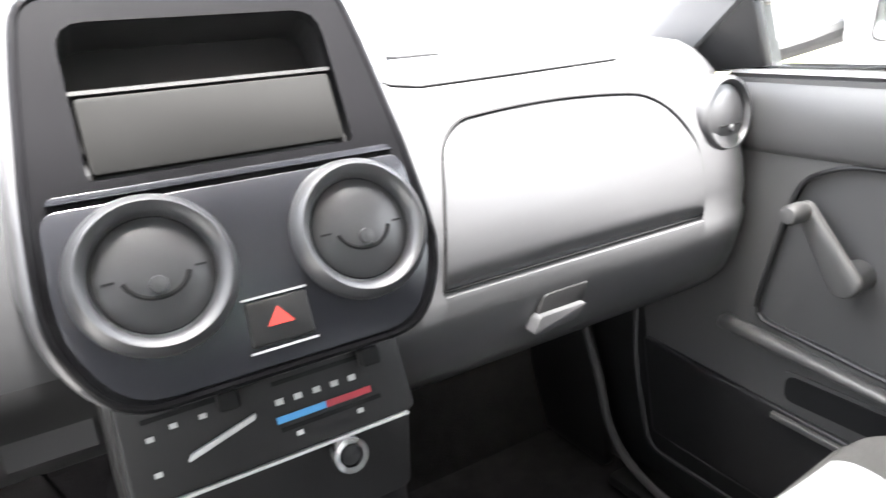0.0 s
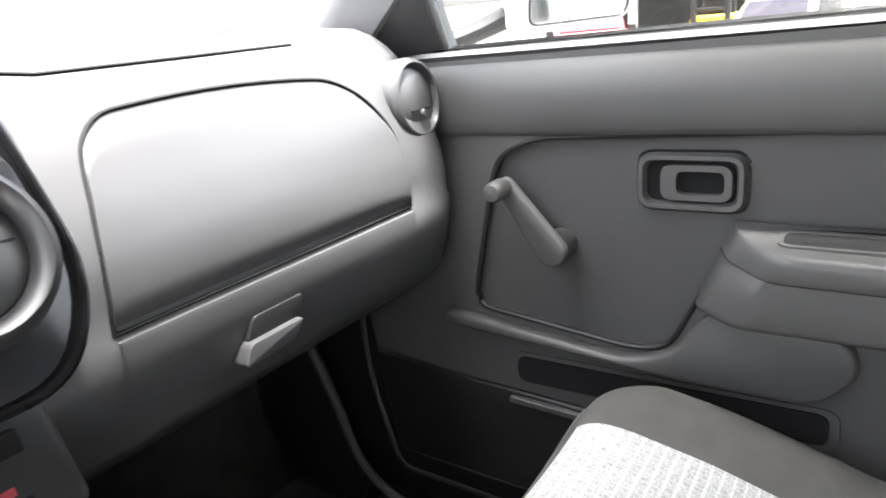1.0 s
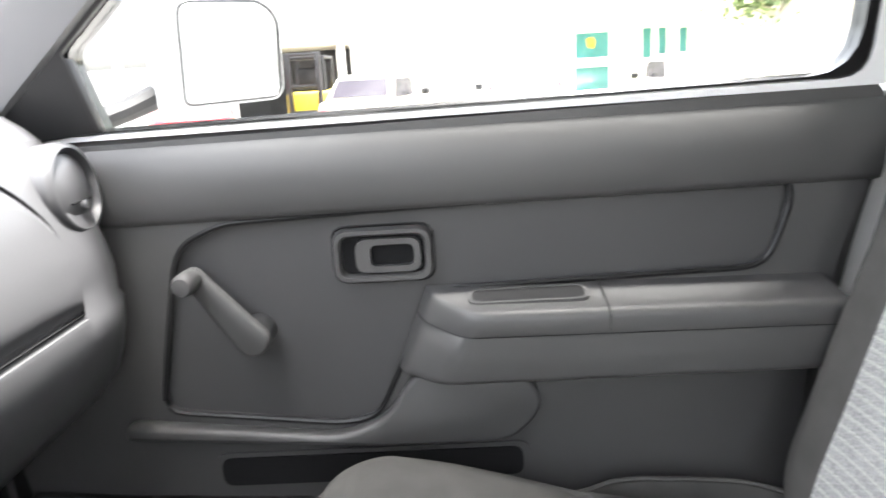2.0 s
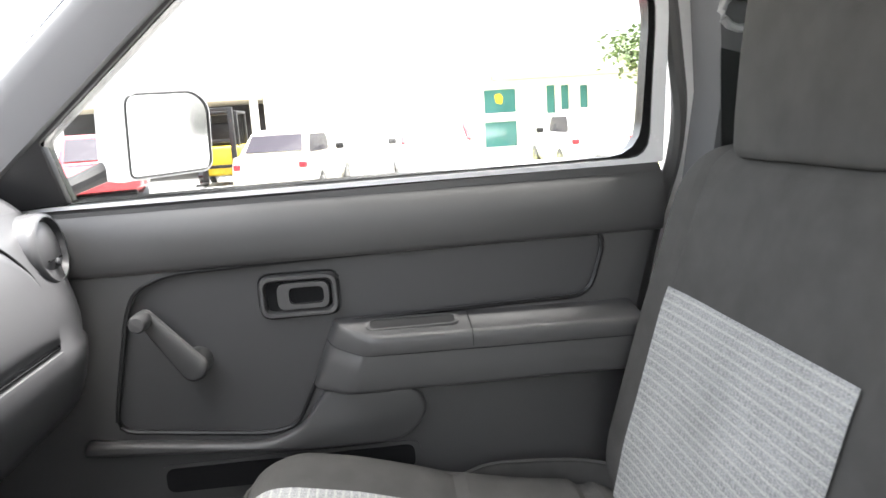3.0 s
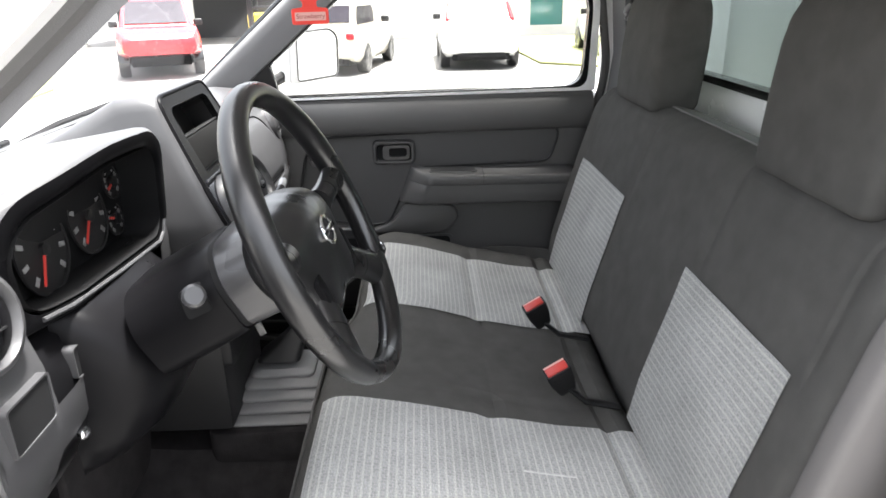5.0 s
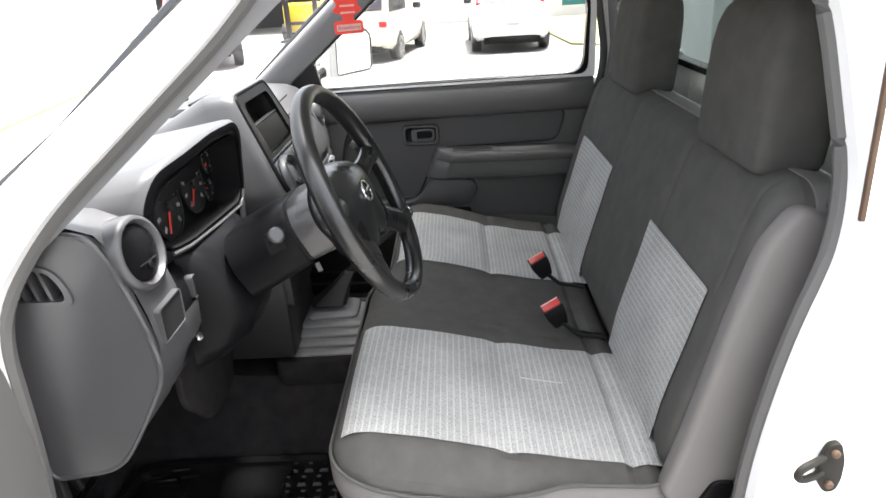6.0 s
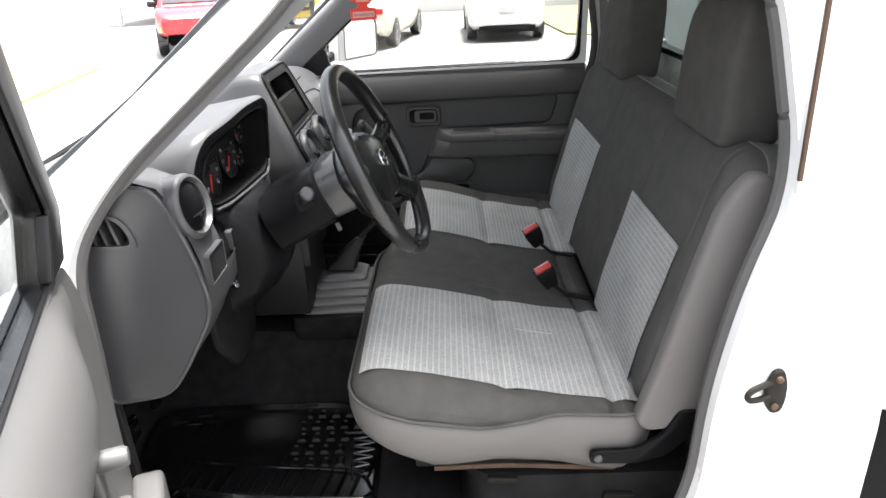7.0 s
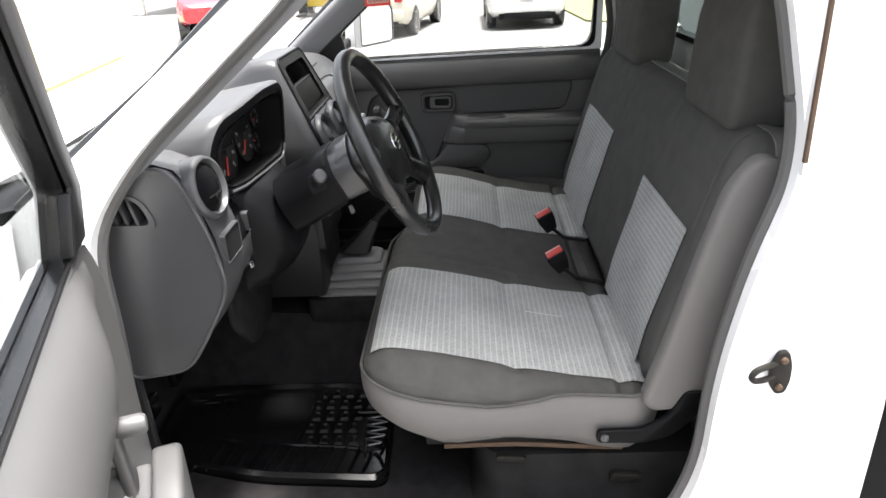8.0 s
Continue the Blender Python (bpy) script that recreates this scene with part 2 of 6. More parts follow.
def tube(pts, r, n=10, closed=False, flat=1.0):
    """A round tube along points; r is one radius or one for each point."""
    pts = [Vector(p) for p in pts]
    k = len(pts)
    rings = []
    up = Vector((0.13, 0.21, 0.97))
    for i, p in enumerate(pts):
        a = pts[i - 1] if (i or closed) else p
        b = pts[(i + 1) % k] if (i < k - 1 or closed) else p
        t = (b - a).normalized()
        s = t.cross(up)
        if s.length < 0.05:
            s = t.cross(Vector((1, 0, 0)))
        s.normalize()
        q = s.cross(t).normalized()
        rad = r[i] if isinstance(r, (list, tuple)) else r
        rings.append([p + s * rad * math.cos(h) + q * rad * flat * math.sin(h) for h in (2 * math.pi * j / n for j in range(n))])
    if closed:
        rings.append(rings[0])
        bm = loft(rings, True, False)
        bmesh.ops.remove_doubles(bm, verts=bm.verts, dist=1e-6)
        return bm
    return loft(rings)


def spline(pts, n=6):
    """Points along a smooth curve through pts."""
    P = [Vector(p) for p in pts]
    out = []
    for i in range(len(P) - 1):
        a, b, c, d = P[max(i - 1, 0)], P[i], P[i + 1], P[min(i + 2, len(P) - 1)]
        for j in range(n):
            t = j / n
            out.append(0.5 * ((2 * b) + (c - a) * t + (2 * a - 5 * b + 4 * c - d) * t * t + (3 * b - a - 3 * c + d) * t ** 3))
    out.append(P[-1])
    return out


def turned(profile, m, n=32):
    """A turned body: (radius, height) pairs about the z axis of m."""
    rings = [[m @ Vector((r * math.cos(2 * math.pi * i / n), r * math.sin(2 * math.pi * i / n), h)) for i in range(n)] for r, h in profile]
    return loft(rings)


def facing(at, normal, up=(0, 0, 1)):
    """A pose at a place whose z axis points along normal and whose y axis points up."""
    z = Vector(normal).normalized()
    x = Vector(up).cross(z).normalized()
    y = z.cross(x)
    m = Matrix((x, y, z)).transposed().to_4x4()
    m.translation = at
    return m


def frame_ring(outer, inner, lift, a, b):
    """A flat frame between two outlines of equal length, from depth a to b."""
    rings = [[lift(u, v, a) for u, v in outer], [lift(u, v, b) for u, v in outer], [lift(u, v, b) for u, v in inner], [lift(u, v, a) for u, v in inner]]
    bm = bmesh.new()
    vs = [[bm.verts.new(p) for p in r] for r in rings]
    n = len(vs[0])
    for k in range(4):
        p, q = vs[k], vs[(k + 1) % 4]
        for i in range(n):
            j = (i + 1) % n
            bm.faces.new((p[i], p[j], q[j], q[i]))
    return bm


def letters(text, size, m, mat, parent, name, extrude=0.0004):
    """Built-in lettering turned into a mesh."""
    cu = bpy.data.curves.new(name, "FONT")
    cu.body, cu.size, cu.extrude, cu.align_x, cu.align_y = text, size, extrude, "CENTER", "CENTER"
    tmp = bpy.data.objects.new(name, cu)
    scene.collection.objects.link(tmp)
    me = bpy.data.meshes.new_from_object(tmp.evaluated_get(bpy.context.evaluated_depsgraph_get()))
    bpy.data.objects.remove(tmp)
    bpy.data.curves.remove(cu)
    me.transform(m)
    me.materials.clear()
    me.materials.append(mat)
    ob = new(name, me)
    ob.parent = parent
    return ob


def holed(outer, holes, lift, a, b):
    """A plate with openings through it: outlines in the plane, depth a to b."""
    bm = bmesh.new()
    loops = [outer, *holes]
    layers = []
    for w in (a, b):
        made = []
        edges = []
        for loop in loops:
            vs = [bm.verts.new(lift(u, v, w)) for u, v in loop]
            made.append(vs)
            edges += [bm.edges.new((vs[i], vs[(i + 1) % len(vs)])) for i in range(len(vs))]
        bmesh.ops.triangle_fill(bm, use_beauty=True, use_dissolve=False, edges=edges)
        layers.append(made)
    for p, q in zip(*layers):
        for i in range(len(p)):
            j = (i + 1) % len(p)
            bm.faces.new((p[i], p[j], q[j], q[i]))
    return bm


def rect(u0, v0, u1, v1, r=0.0, n=4):
    pts = [(u0, v0), (u1, v0), (u1, v1), (u0, v1)]
    return rounded(pts, r, n) if r else pts


# ---- ground and distance ----
YARD = -0.2  # the yard's level; the cab floor lies 0.6 m above it
def build_ground():
    bm = bmesh.new()
    n = 24
    for i in range(n + 1):
        for j in range(n + 1):
            bm.verts.new((-400 + 800 * i / n, -400 + 800 * j / n, YARD))
    bm.verts.ensure_lookup_table()
    for i in range(n):
        for j in range(n):
            k = i * (n + 1) + j
            bm.faces.new([bm.verts[v] for v in (k, k + n + 1, k + n + 2, k + 1)])
    g = part("ground", bm, M_CONCRETE, None, "pale sunlit concrete yard, worn and dusty", 0)
    tagged(g, category="ground", kind="structure")


def build_lawn(name, pts):
    bm = loft([[(x, y, z) for x, y in pts] for z in (YARD + 0.004, YARD + 0.05)])
    g = part(name, bm, M_GRASS, None, "patch of dry yellow-green lawn in the yard", 0)
    tagged(g, category="lawn", kind="structure")


def build_house():
    h = thing("office_building", "white single-storey office building with teal tinted windows", "building", at=(24.5, 0, YARD))
    lift = lambda u, v, w: (w, u, v)
    wins = [(-4.98, 1.52, -3.78, 2.40), (-4.98, 0.32, -3.76, 1.27), (-6.42, 1.4, -6.05, 2.44), (-6.93, 1.5, -6.58, 2.42), (-7.63, 1.52, -7.28, 2.38)]
    part("wall", holed([(-34, 0), (3.9, 0), (3.9, 3.1), (-34, 3.1)], [rect(*w) for w in wins], lift, 0, 0.25), M_WALL, h, smooth=0)
    for u0, v0, u1, v1 in wins:
        w = part("window", frame_ring(rect(u0 - 0.05, v0 - 0.05, u1 + 0.05, v1 + 0.05), rect(u0 + 0.03, v0 + 0.03, u1 - 0.03, v1 - 0.03), lift, -0.03, 0.05), M_WALL, h, "white window frame", 0)
        part("pane", box((0.06, u0, v0), (0.08, u1, v1), 0), M_TEAL, w, "teal tinted glass", 0)
    part("eave", box((-0.7, -34, 2.66), (0.4, -4.1, 2.84), 0.02), M_CREAMWALL, h, "cream roof eave", 0)
    part("roof", box((-0.3, -34, 2.84), (6, 3.9, 3.2), 0.02), M_WALL, h, smooth=0)
    part("notice", prism(rounded([(-4.45, 1.84), (-4.23, 1.90), (-4.19, 2.19), (-4.40, 2.24), (-4.51, 2.09)], 0.06), lift, 0.03, 0.055), M_YELLOW, h, "yellow notice stuck on the glass", 0)
    c = thing("carport", "dark open carport beside the office building", "carport", at=(24.5, 0, YARD))
    part("roof_slab", box((-1.0, 4.0, 2.5), (5, 12, 2.66), 0.02), M_CREAMWALL, c, smooth=0)
    part("back_wall", box((3.2, 4.0, 0), (3.4, 12, 2.5), 0), M_DARK, c, smooth=0)
    for y in (4.15, 8.0, 11.8):
        part("post", box((-0.7, y - 0.12, 0), (-0.46, y + 0.12, 2.5), 0.01), M_WALL, c, smooth=0)
    wall = thing("yard_wall", "long white boundary wall behind the yard", "wall", kind="structure", at=(34, 0, YARD))
    part("wall_face", box((0, -60, 0), (0.3, 80, 2.4), 0.02), M_WALL, wall, smooth=0)
    part("coping", box((-0.05, -60, 2.4), (0.35, 80, 2.48), 0.01), M_WALL, wall, smooth=0)
    north = thing("yard_wall", "long white boundary wall ahead of the truck", "wall", kind="structure", at=(0, 40, YARD))
    part("wall_face", box((-60, 0, 0), (34, 0.3, 2.4), 0.02), M_WALL, north, smooth=0)


def build_tree(at, height, spread, seed):
    rnd = random.Random(seed)
    t = thing("tree", "leafy green tree standing before the office building", "tree", at=at)
    top = height * 0.55
    part("trunk", tube(spline([(0, 0, 0), (0.1, 0.05, top * 0.4), (-0.05, 0.1, top)], 5), [0.2 - 0.1 * i / 10 for i in range(11)], 8), M_BARK, t)
    bm = bmesh.new()
    for k in range(7):
        a = k * 0.9
        end = (spread * 0.6 * math.cos(a), spread * 0.6 * math.sin(a), top + height * 0.3 * rnd.random())
        part("limb", tube(spline([(-0.05, 0.1, top * 0.85), (end[0] * 0.4, end[1] * 0.4, top * 1.05), end], 4), [0.09 - 0.008 * i for i in range(9)], 6), M_BARK, t)
        for j in range(420):
            v = Vector((rnd.gauss(0, 1), rnd.gauss(0, 1), rnd.gauss(0, 0.7))) * spread * 0.24 + Vector(end)
            d = Vector((rnd.uniform(-1, 1), rnd.uniform(-1, 1), rnd.uniform(-0.6, 0.6))).normalized() * rnd.uniform(0.08, 0.16)
            e = d.cross(Vector((rnd.uniform(-1, 1), rnd.uniform(-1, 1), 1))).normalized() * 0.06
            bm.faces.new([bm.verts.new(p) for p in (v - d, v + e, v + d, v - e)])
    part("crown", bm, M_LEAF, t, smooth=0)


def build_car(label, at, turn, paint, kind="sedan", group="parked cars in the yard", high=False):
    """A parked car; its nose points along +x before it is turned. The place is the middle of the rear axle on the ground."""
    c = thing("car" if kind == "sedan" else "pickup", label, "car" if kind == "sedan" else "pickup truck", group)
    c.matrix_world = pose(*at, 0, 0, turn)
    w = 0.84
    if kind == "sedan":
        rows = [(-0.72, 0.62, 0.42, 0.80), (-0.62, 0.78, 0.30, 0.95), (-0.4, w, 0.25, 0.98), (0.3, w, 0.22, 0.93), (2.4, w, 0.22, 0.92), (3.0, w - 0.03, 0.25, 0.84), (3.3, 0.7, 0.32, 0.70), (3.38, 0.58, 0.4, 0.6)]
        cabin = [(-0.42, 0.70, 0.95), (0.02, 0.60, 1.38), (0.5, 0.6, 1.45), (1.2, 0.6, 1.45), (1.55, 0.6, 1.38), (2.3, 0.7, 0.92)]
    else:
        rows = [(-1.1, 0.78, 0.5, 0.98), (-1.05, w, 0.45, 1.02), (1.0, w, 0.42, 1.02), (2.8, w, 0.42, 1.02), (3.5, w - 0.02, 0.45, 0.98), (3.8, 0.7, 0.5, 0.85), (3.85, 0.6, 0.55, 0.8)]
        cabin = [(0.95, 0.72, 1.0), (1.1, 0.64, 1.55), (1.4, 0.63, 1.6), (2.0, 0.63, 1.6), (2.2, 0.63, 1.56), (2.9, 0.72, 1.0)]
    rings = []
    for x, hw, z0, z1 in rows:
        rings.append([(x, u * hw, z0 + (z1 - z0) * v) for u, v in ((-0.86, 0), (0.86, 0), (0.97, 0.15), (1, 0.45), (0.98, 0.75), (0.93, 0.97), (0.8, 1.0), (-0.8, 1.0), (-0.93, 0.97), (-0.98, 0.75), (-1, 0.45), (-0.97, 0.15))])
    part("body", loft(rings), paint, c)
    base = cabin[0][2] - 0.06
    bm = loft([[(x, s * hw * k, z) for s, k, z in ((-1, 1.06, base), (1, 1.06, base), (1, 1.0, max(z1 - 0.08, base + 0.01)), (0.9, 1, max(z1, base + 0.02)), (-0.9, 1, max(z1, base + 0.02)), (-1, 1.0, max(z1 - 0.08, base + 0.01)))] for x, hw, z1 in cabin])
    part("roof", bm, paint, c)
    (xa, wa, za), (xb, wb, zb) = cabin[0], cabin[1]
    back = lambda f, e: (xa + (xb - xa) * f - 0.018, e * (wa + (wb - wa) * f), za + (zb - za) * f + 0.012)
    part("rear_window", loft([[back(f, e) for e in (-0.84, -0.4, 0, 0.4, 0.84)] for f in (0.16, 0.5, 0.9)], False), M_DARKGLASS, c, "dark rear window")
    (xa, wa, za), (xb, wb, zb) = cabin[-1], cabin[-2]
    part("windscreen", loft([[(xa + (xb - xa) * f + 0.018, e * (wa + (wb - wa) * f), za + (zb - za) * f + 0.012) for e in (-0.88, 0, 0.88)] for f in (0.12, 0.9)], False), M_DARKGLASS, c)
    for s in (-1, 1):
        x0, x1 = cabin[1][0], cabin[-2][0]
        zt = cabin[2][2] - 0.12
        hw = cabin[2][1]
        yb, yt = s * (hw * 1.045 + 0.012), s * (hw * 1.0 + 0.012)
        z0 = base + 0.08
        part("side_window", loft([[(x0 - 0.12, yb, z0), ((x0 + x1) / 2, yb, z0), (x1 + 0.4, yb, z0)], [(x0 + 0.12, yt, zt), ((x0 + x1) / 2, yt, zt), (x1 - 0.05, yt, zt)]], False), M_DARKGLASS, c, smooth=0)
        zz = rows[1][3]
        rear = rows[0][0] if kind == "sedan" else rows[1][0]
        if high:
            part("tail_lamp", tube([(-0.33, s * 0.68, 1.0), (-0.15, s * 0.655, 1.17), (0.0, s * 0.62, 1.33)], [0.05, 0.045, 0.03], 10), M_TAIL, c, "tall red tail lamp beside the window")
        else:
            part("tail_lamp", box((rear - 0.01, s * 0.64 - 0.08, zz - 0.24), (rear + 0.16, s * 0.64 + 0.08, zz - 0.12), 0.03, 3), M_TAIL, c, "red tail lamp")
        part("wing_mirror", box((x1 + 0.2, s * 0.86 - 0.09, z0 - 0.02), (x1 + 0.3, s * 0.86 + 0.09, z0 + 0.11), 0.03, 3), M_DARK, c)
    front = 2.55 if kind == "sedan" else 2.9
    for x in (0, front):
        for s in (-1, 1):
            m = facing((x, s * (w - 0.1), 0.31), (0, s, 0))
            wh = part("wheel", turned([(0.2, -0.1), (0.3, -0.1), (0.31, -0.06), (0.31, 0.07), (0.29, 0.11), (0.2, 0.115), (0.19, 0.1)], m, 24), M_RUBBER, c)
            part("rim", turned([(0.19, 0.09), (0.185, 0.11), (0.12, 0.085), (0.05, 0.1), (0.0, 0.1)], m, 20), M_STEEL, wh)
    r0 = rows[0][0]
    part("bumper", box((r0 - 0.07, -0.74, 0.34), (r0 + 0.1, 0.74, 0.58), 0.06, 3), paint, c)
    # Black blocks put the shade under bumper and body into colour.
    part("bumper_shade", box((r0 - 0.075, -0.5, 0.24), (r0 + 0.1, 0.5, 0.36), 0.03), M_BLACK, c, "black block standing for the shade under the bumper")
    part("underside", box((r0 + 0.02, -0.6, 0.2), (front, 0.6, 0.4), 0.02), M_BLACK, c, "dark shadowed underside", 0)
    part("number_plate", box((r0 - 0.08, -0.17, 0.62 if kind == "sedan" else 0.4), (r0 + 0.1, 0.17, 0.73 if kind == "sedan" else 0.5), 0.005), M_WHITEPRINT, c, smooth=0)
    return c


build_ground()
build_lawn("lawn", [(14.6, -2.5), (18, -2.4), (23.6, -2.8), (23.6, -9), (14.8, -9), (13.6, -3.6)])
build_lawn("lawn.001", [(6.5, 6.2), (12, 7.0), (17, 9.5), (15.5, 13), (9, 11.5), (6, 10)])
build_house()
build_tree((20.0, -8.6, YARD), 4.6, 1.6, 3)
build_car("white sedan parked with its tail to the truck", (14.4, -1.1, YARD), 0, M_CARWHITE, high=True)
build_car("pale champagne sedan parked beside a white one", (13.9, 2.1, YARD), -9, M_CARCREAM)
build_car("white sedan parked on the lawn's edge", (15.6, -4.95, YARD), 0, M_CARWHITE)
build_car("red pickup truck parked across the yard", (16.9, 6.7, YARD), 200, M_REDPAINT, "pickup")
loader = thing("forklift", "small yellow and black forklift standing before the wall", "forklift", at=(20, 4.5, YARD))
part("chassis", box((-0.4, -0.58, 0.28), (1.3, 0.58, 1.1), 0.1, 3), M_YELLOW, loader, "yellow painted chassis")
part("seat_back", box((0.3, -0.4, 1.1), (0.5, 0.4, 1.75), 0.05, 3), M_DARK, loader, "black seat back")
for ly in (-0.42, 0.42):
    part("mast_rail", box((-0.62, ly - 0.07, 0.12), (-0.46, ly + 0.07, 2.15), 0.02), M_DARK, loader, "black mast rail")
    part("fork", box((-1.5, ly - 0.06, 0.10), (-0.6, ly + 0.06, 0.15), 0.01), M_DARK, loader)
for lz in (0.5, 1.2, 2.05):
    part("mast_beam", box((-0.60, -0.44, lz), (-0.50, 0.44, lz + 0.09), 0.02), M_DARK, loader)
part("guard", box((-0.3, -0.55, 1.98), (1.1, 0.55, 2.06), 0.03), M_DARK, loader, "black overhead guard")
for lx in (-0.25, 1.0):
    for ly in (-0.5, 0.5):
        part("guard_post", box((lx - 0.05, ly - 0.05, 1.05), (lx + 0.05, ly + 0.05, 2.0), 0.01), M_DARK, loader)
        part("tyre", turned([(0.1, -0.09), (0.26, -0.09), (0.28, 0), (0.26, 0.09), (0.1, 0.09)], facing((lx + 0.1, ly * 1.15, 0.28), (0, 1, 0)), 20), M_RUBBER, loader)

# ---- the truck's cab ----
APERTURE = rounded([(0.36, 1.53), (0.45, 1.43), (0.705, 1.214), (0.797, 1.09), (0.802, 0.88), (0.815, 0.74), (0.81, 0.62), (0.77, 0.47), (0.137, 0.452), (-0.15, 0.455), (-0.206, 0.60), (-0.216, 0.822), (-0.25, 1.01), (-0.292, 1.15), (-0.296, 1.23), (-0.262, 1.42), (-0.22, 1.53)],
                   [0.05, 0.05, 0.1, 0.08, 0.08, 0.08, 0.05, 0.03, 0.05, 0.09, 0.09, 0.09, 0.09, 0.08, 0.05, 0.06, 0.06], 7)
SIDE_OUT = [(0.36, 1.60), (0.54, 1.455), (0.845, 1.19), (0.95, 1.10), (1.0, 0.9), (1.0, 0.36), (-0.485, 0.36), (-0.492, 0.74), (-0.48, 1.02), (-0.42, 1.09), (-0.362, 1.13), (-0.352, 1.25), (-0.342, 1.43), (-0.32, 1.60)]


def lean(z):
    """How far the cab's side leans inwards above the waist."""
    return 0.0 if z < 1.1 else (z - 1.1) * 0.16


cab = thing("truck_cab", "white painted pickup cab with open driver's side and grey trim", "truck cab")
for s in (-1, 1):
    lift = lambda u, v, w, s=s: (s * (w - lean(v)), u, v)
    outer = [(y - (0.04 if s > 0 else 0.045 if z > 1.3 else 0.012), z) if y > 0.3 and z > 1.15 else (y, z) for y, z in SIDE_OUT]
    part("side_panel", holed(outer, [APERTURE], lift, 0.735, 0.76), M_PAINT, cab, "white painted body side round the door opening", 20)
    # jamb turned into the cab round the opening
    ring = [[(s * (w - lean(v)), u, v) for u, v in APERTURE] for w in (0.735, 0.716)]
    rings = [list(r) + [r[0]] for r in ring]
    part("jamb", loft(rings, False), M_PAINT, cab, smooth=40)
    part("weatherstrip", tube([(s * (0.724 - lean(v)), u, v) for u, v in APERTURE], 0.012, 8, True), M_SEAL, cab, "grey rubber weatherstrip round the opening")
    # A-pillar trim inside
    pil = []
    back_by = 0.03 if s > 0 else 0.0
    for t in range(7):
        f = t / 6
        z0 = 1.15 + 0.37 * f
        y0 = 0.745 - 1.2 * (z0 - 1.214)
        x0 = 0.705 - lean(z0)
        pil.append([(s * (x0 + dx), y0 + dy, z0 + dz) for dx, dy, dz in ((0.012, -0.035 - back_by, -0.03), (-0.006, -0.03 - back_by, -0.025), (-0.018, -0.008, -0.006), (-0.02, 0.008, 0.006), (-0.012, 0.017, 0.012), (0.015, 0.022, 0.016), (0.025, 0.0, 0.0))])
    part("pillar_trim", loft(pil), M_TRIM, cab, "grey plastic windscreen pillar trim", 50)
    # B-pillar trim inside
    tuck = 0.0 if s > 0 else 0.035
    part("rear_pillar_trim", loft([[(s * (0.712 - tuck - lean(z)), yf - tuck, z), (s * (0.665 - lean(z)), yf - 0.02 - tuck, z), (s * (0.66 - lean(z)), yf - 0.13, z), (s * (0.70 - lean(z)), yf - 0.15, z)] for z, yf in ((0.62, -0.235), (0.9, -0.255), (1.1, -0.30), (1.25, -0.31), (1.53, -0.275))]), M_TRIM, cab, "grey plastic pillar trim", 30)
roof_pts = []
for t in range(9):
    f = t / 8
    roof_pts.append([(x, 0.495 - 0.105 * (abs(x) / 0.66) ** 2 - f * 0.915, 1.565 + 0.035 * math.sin(math.pi * f) - 0.03 * (abs(x) / 0.66) ** 3) for x in (-0.68, -0.6, -0.4, 0, 0.4, 0.6, 0.68)])
part("headliner", loft(roof_pts, False), M_LINER, cab, "pale grey cloth headliner")
part("roof", loft([[(x, y, z + 0.03) for x, y, z in r] for r in roof_pts], False), M_PAINT, cab)
part("floor_pan", box((-0.72, -0.48, 0.37), (0.72, 1.0, 0.395), 0), M_CARPET, cab, "dark carpeted floor", 0)
for s in (-1, 1):
    kick = [(0.80, 0.40), (1.02, 0.40), (1.02, 0.92), (0.85, 0.92), (0.81, 0.80)] if s < 0 else [(0.83, 0.40), (1.06, 0.40), (1.06, 0.92), (0.93, 0.92), (0.905, 0.70), (0.855, 0.57)]
    part("kick_panel", prism(rounded(kick, 0.02), side, *sorted((s * 0.672, s * 0.69)), 0.004), M_DARK, cab, "dark kick panel", 40)
part("weatherstrip", tube(spline([(0.690, 0.94, 0.86), (0.676, 0.925, 0.78), (0.672, 0.900, 0.69), (0.670, 0.853, 0.58), (0.668, 0.822, 0.50), (0.664, 0.765, 0.453), (0.658, 0.66, 0.432), (0.655, 0.50, 0.425)], 5), 0.008, 8), M_SEAL, cab, "grey rubber weatherstrip by the kick panel")
part("sill_step", box((-0.745, -0.2, 0.40), (-0.62, 0.78, 0.425), 0.01), M_SILL, cab, "black scuffed sill")
part("sill_step", box((0.64, -0.2, 0.40), (0.735, 0.80, 0.425), 0.01), M_SILL, cab, "black scuffed sill")
part("bulkhead", loft([[(-0.72, 1.0, 0.39), (0.72, 1.0, 0.39)], [(-0.72, 1.09, 0.62), (0.72, 1.09, 0.62)], [(-0.72, 1.06, 1.13), (0.72, 1.06, 1.13)]], False), M_CARPET, cab, "dark carpeted bulkhead", 0)
part("tunnel", loft([[(x * k, y, z) for x, z in ((-0.165, 0.39), (-0.135, h - 0.06), (-0.1, h), (0.14, h), (0.2, h - 0.06), (0.24, 0.39))] for y, h, k in ((-0.2, 0.5, 1.0), (0.3, 0.585, 1.0), (0.7, 0.60, 1.0), (1.09, 0.64, 1.05))], False), M_CARPET, cab, "dark carpeted gearbox tunnel", 50)
WIN = rect(-0.565, 1.205, 0.565, 1.47, 0.06)
back = lambda u, v, w: (u, w - (v - 1.2) * -0.12, v)
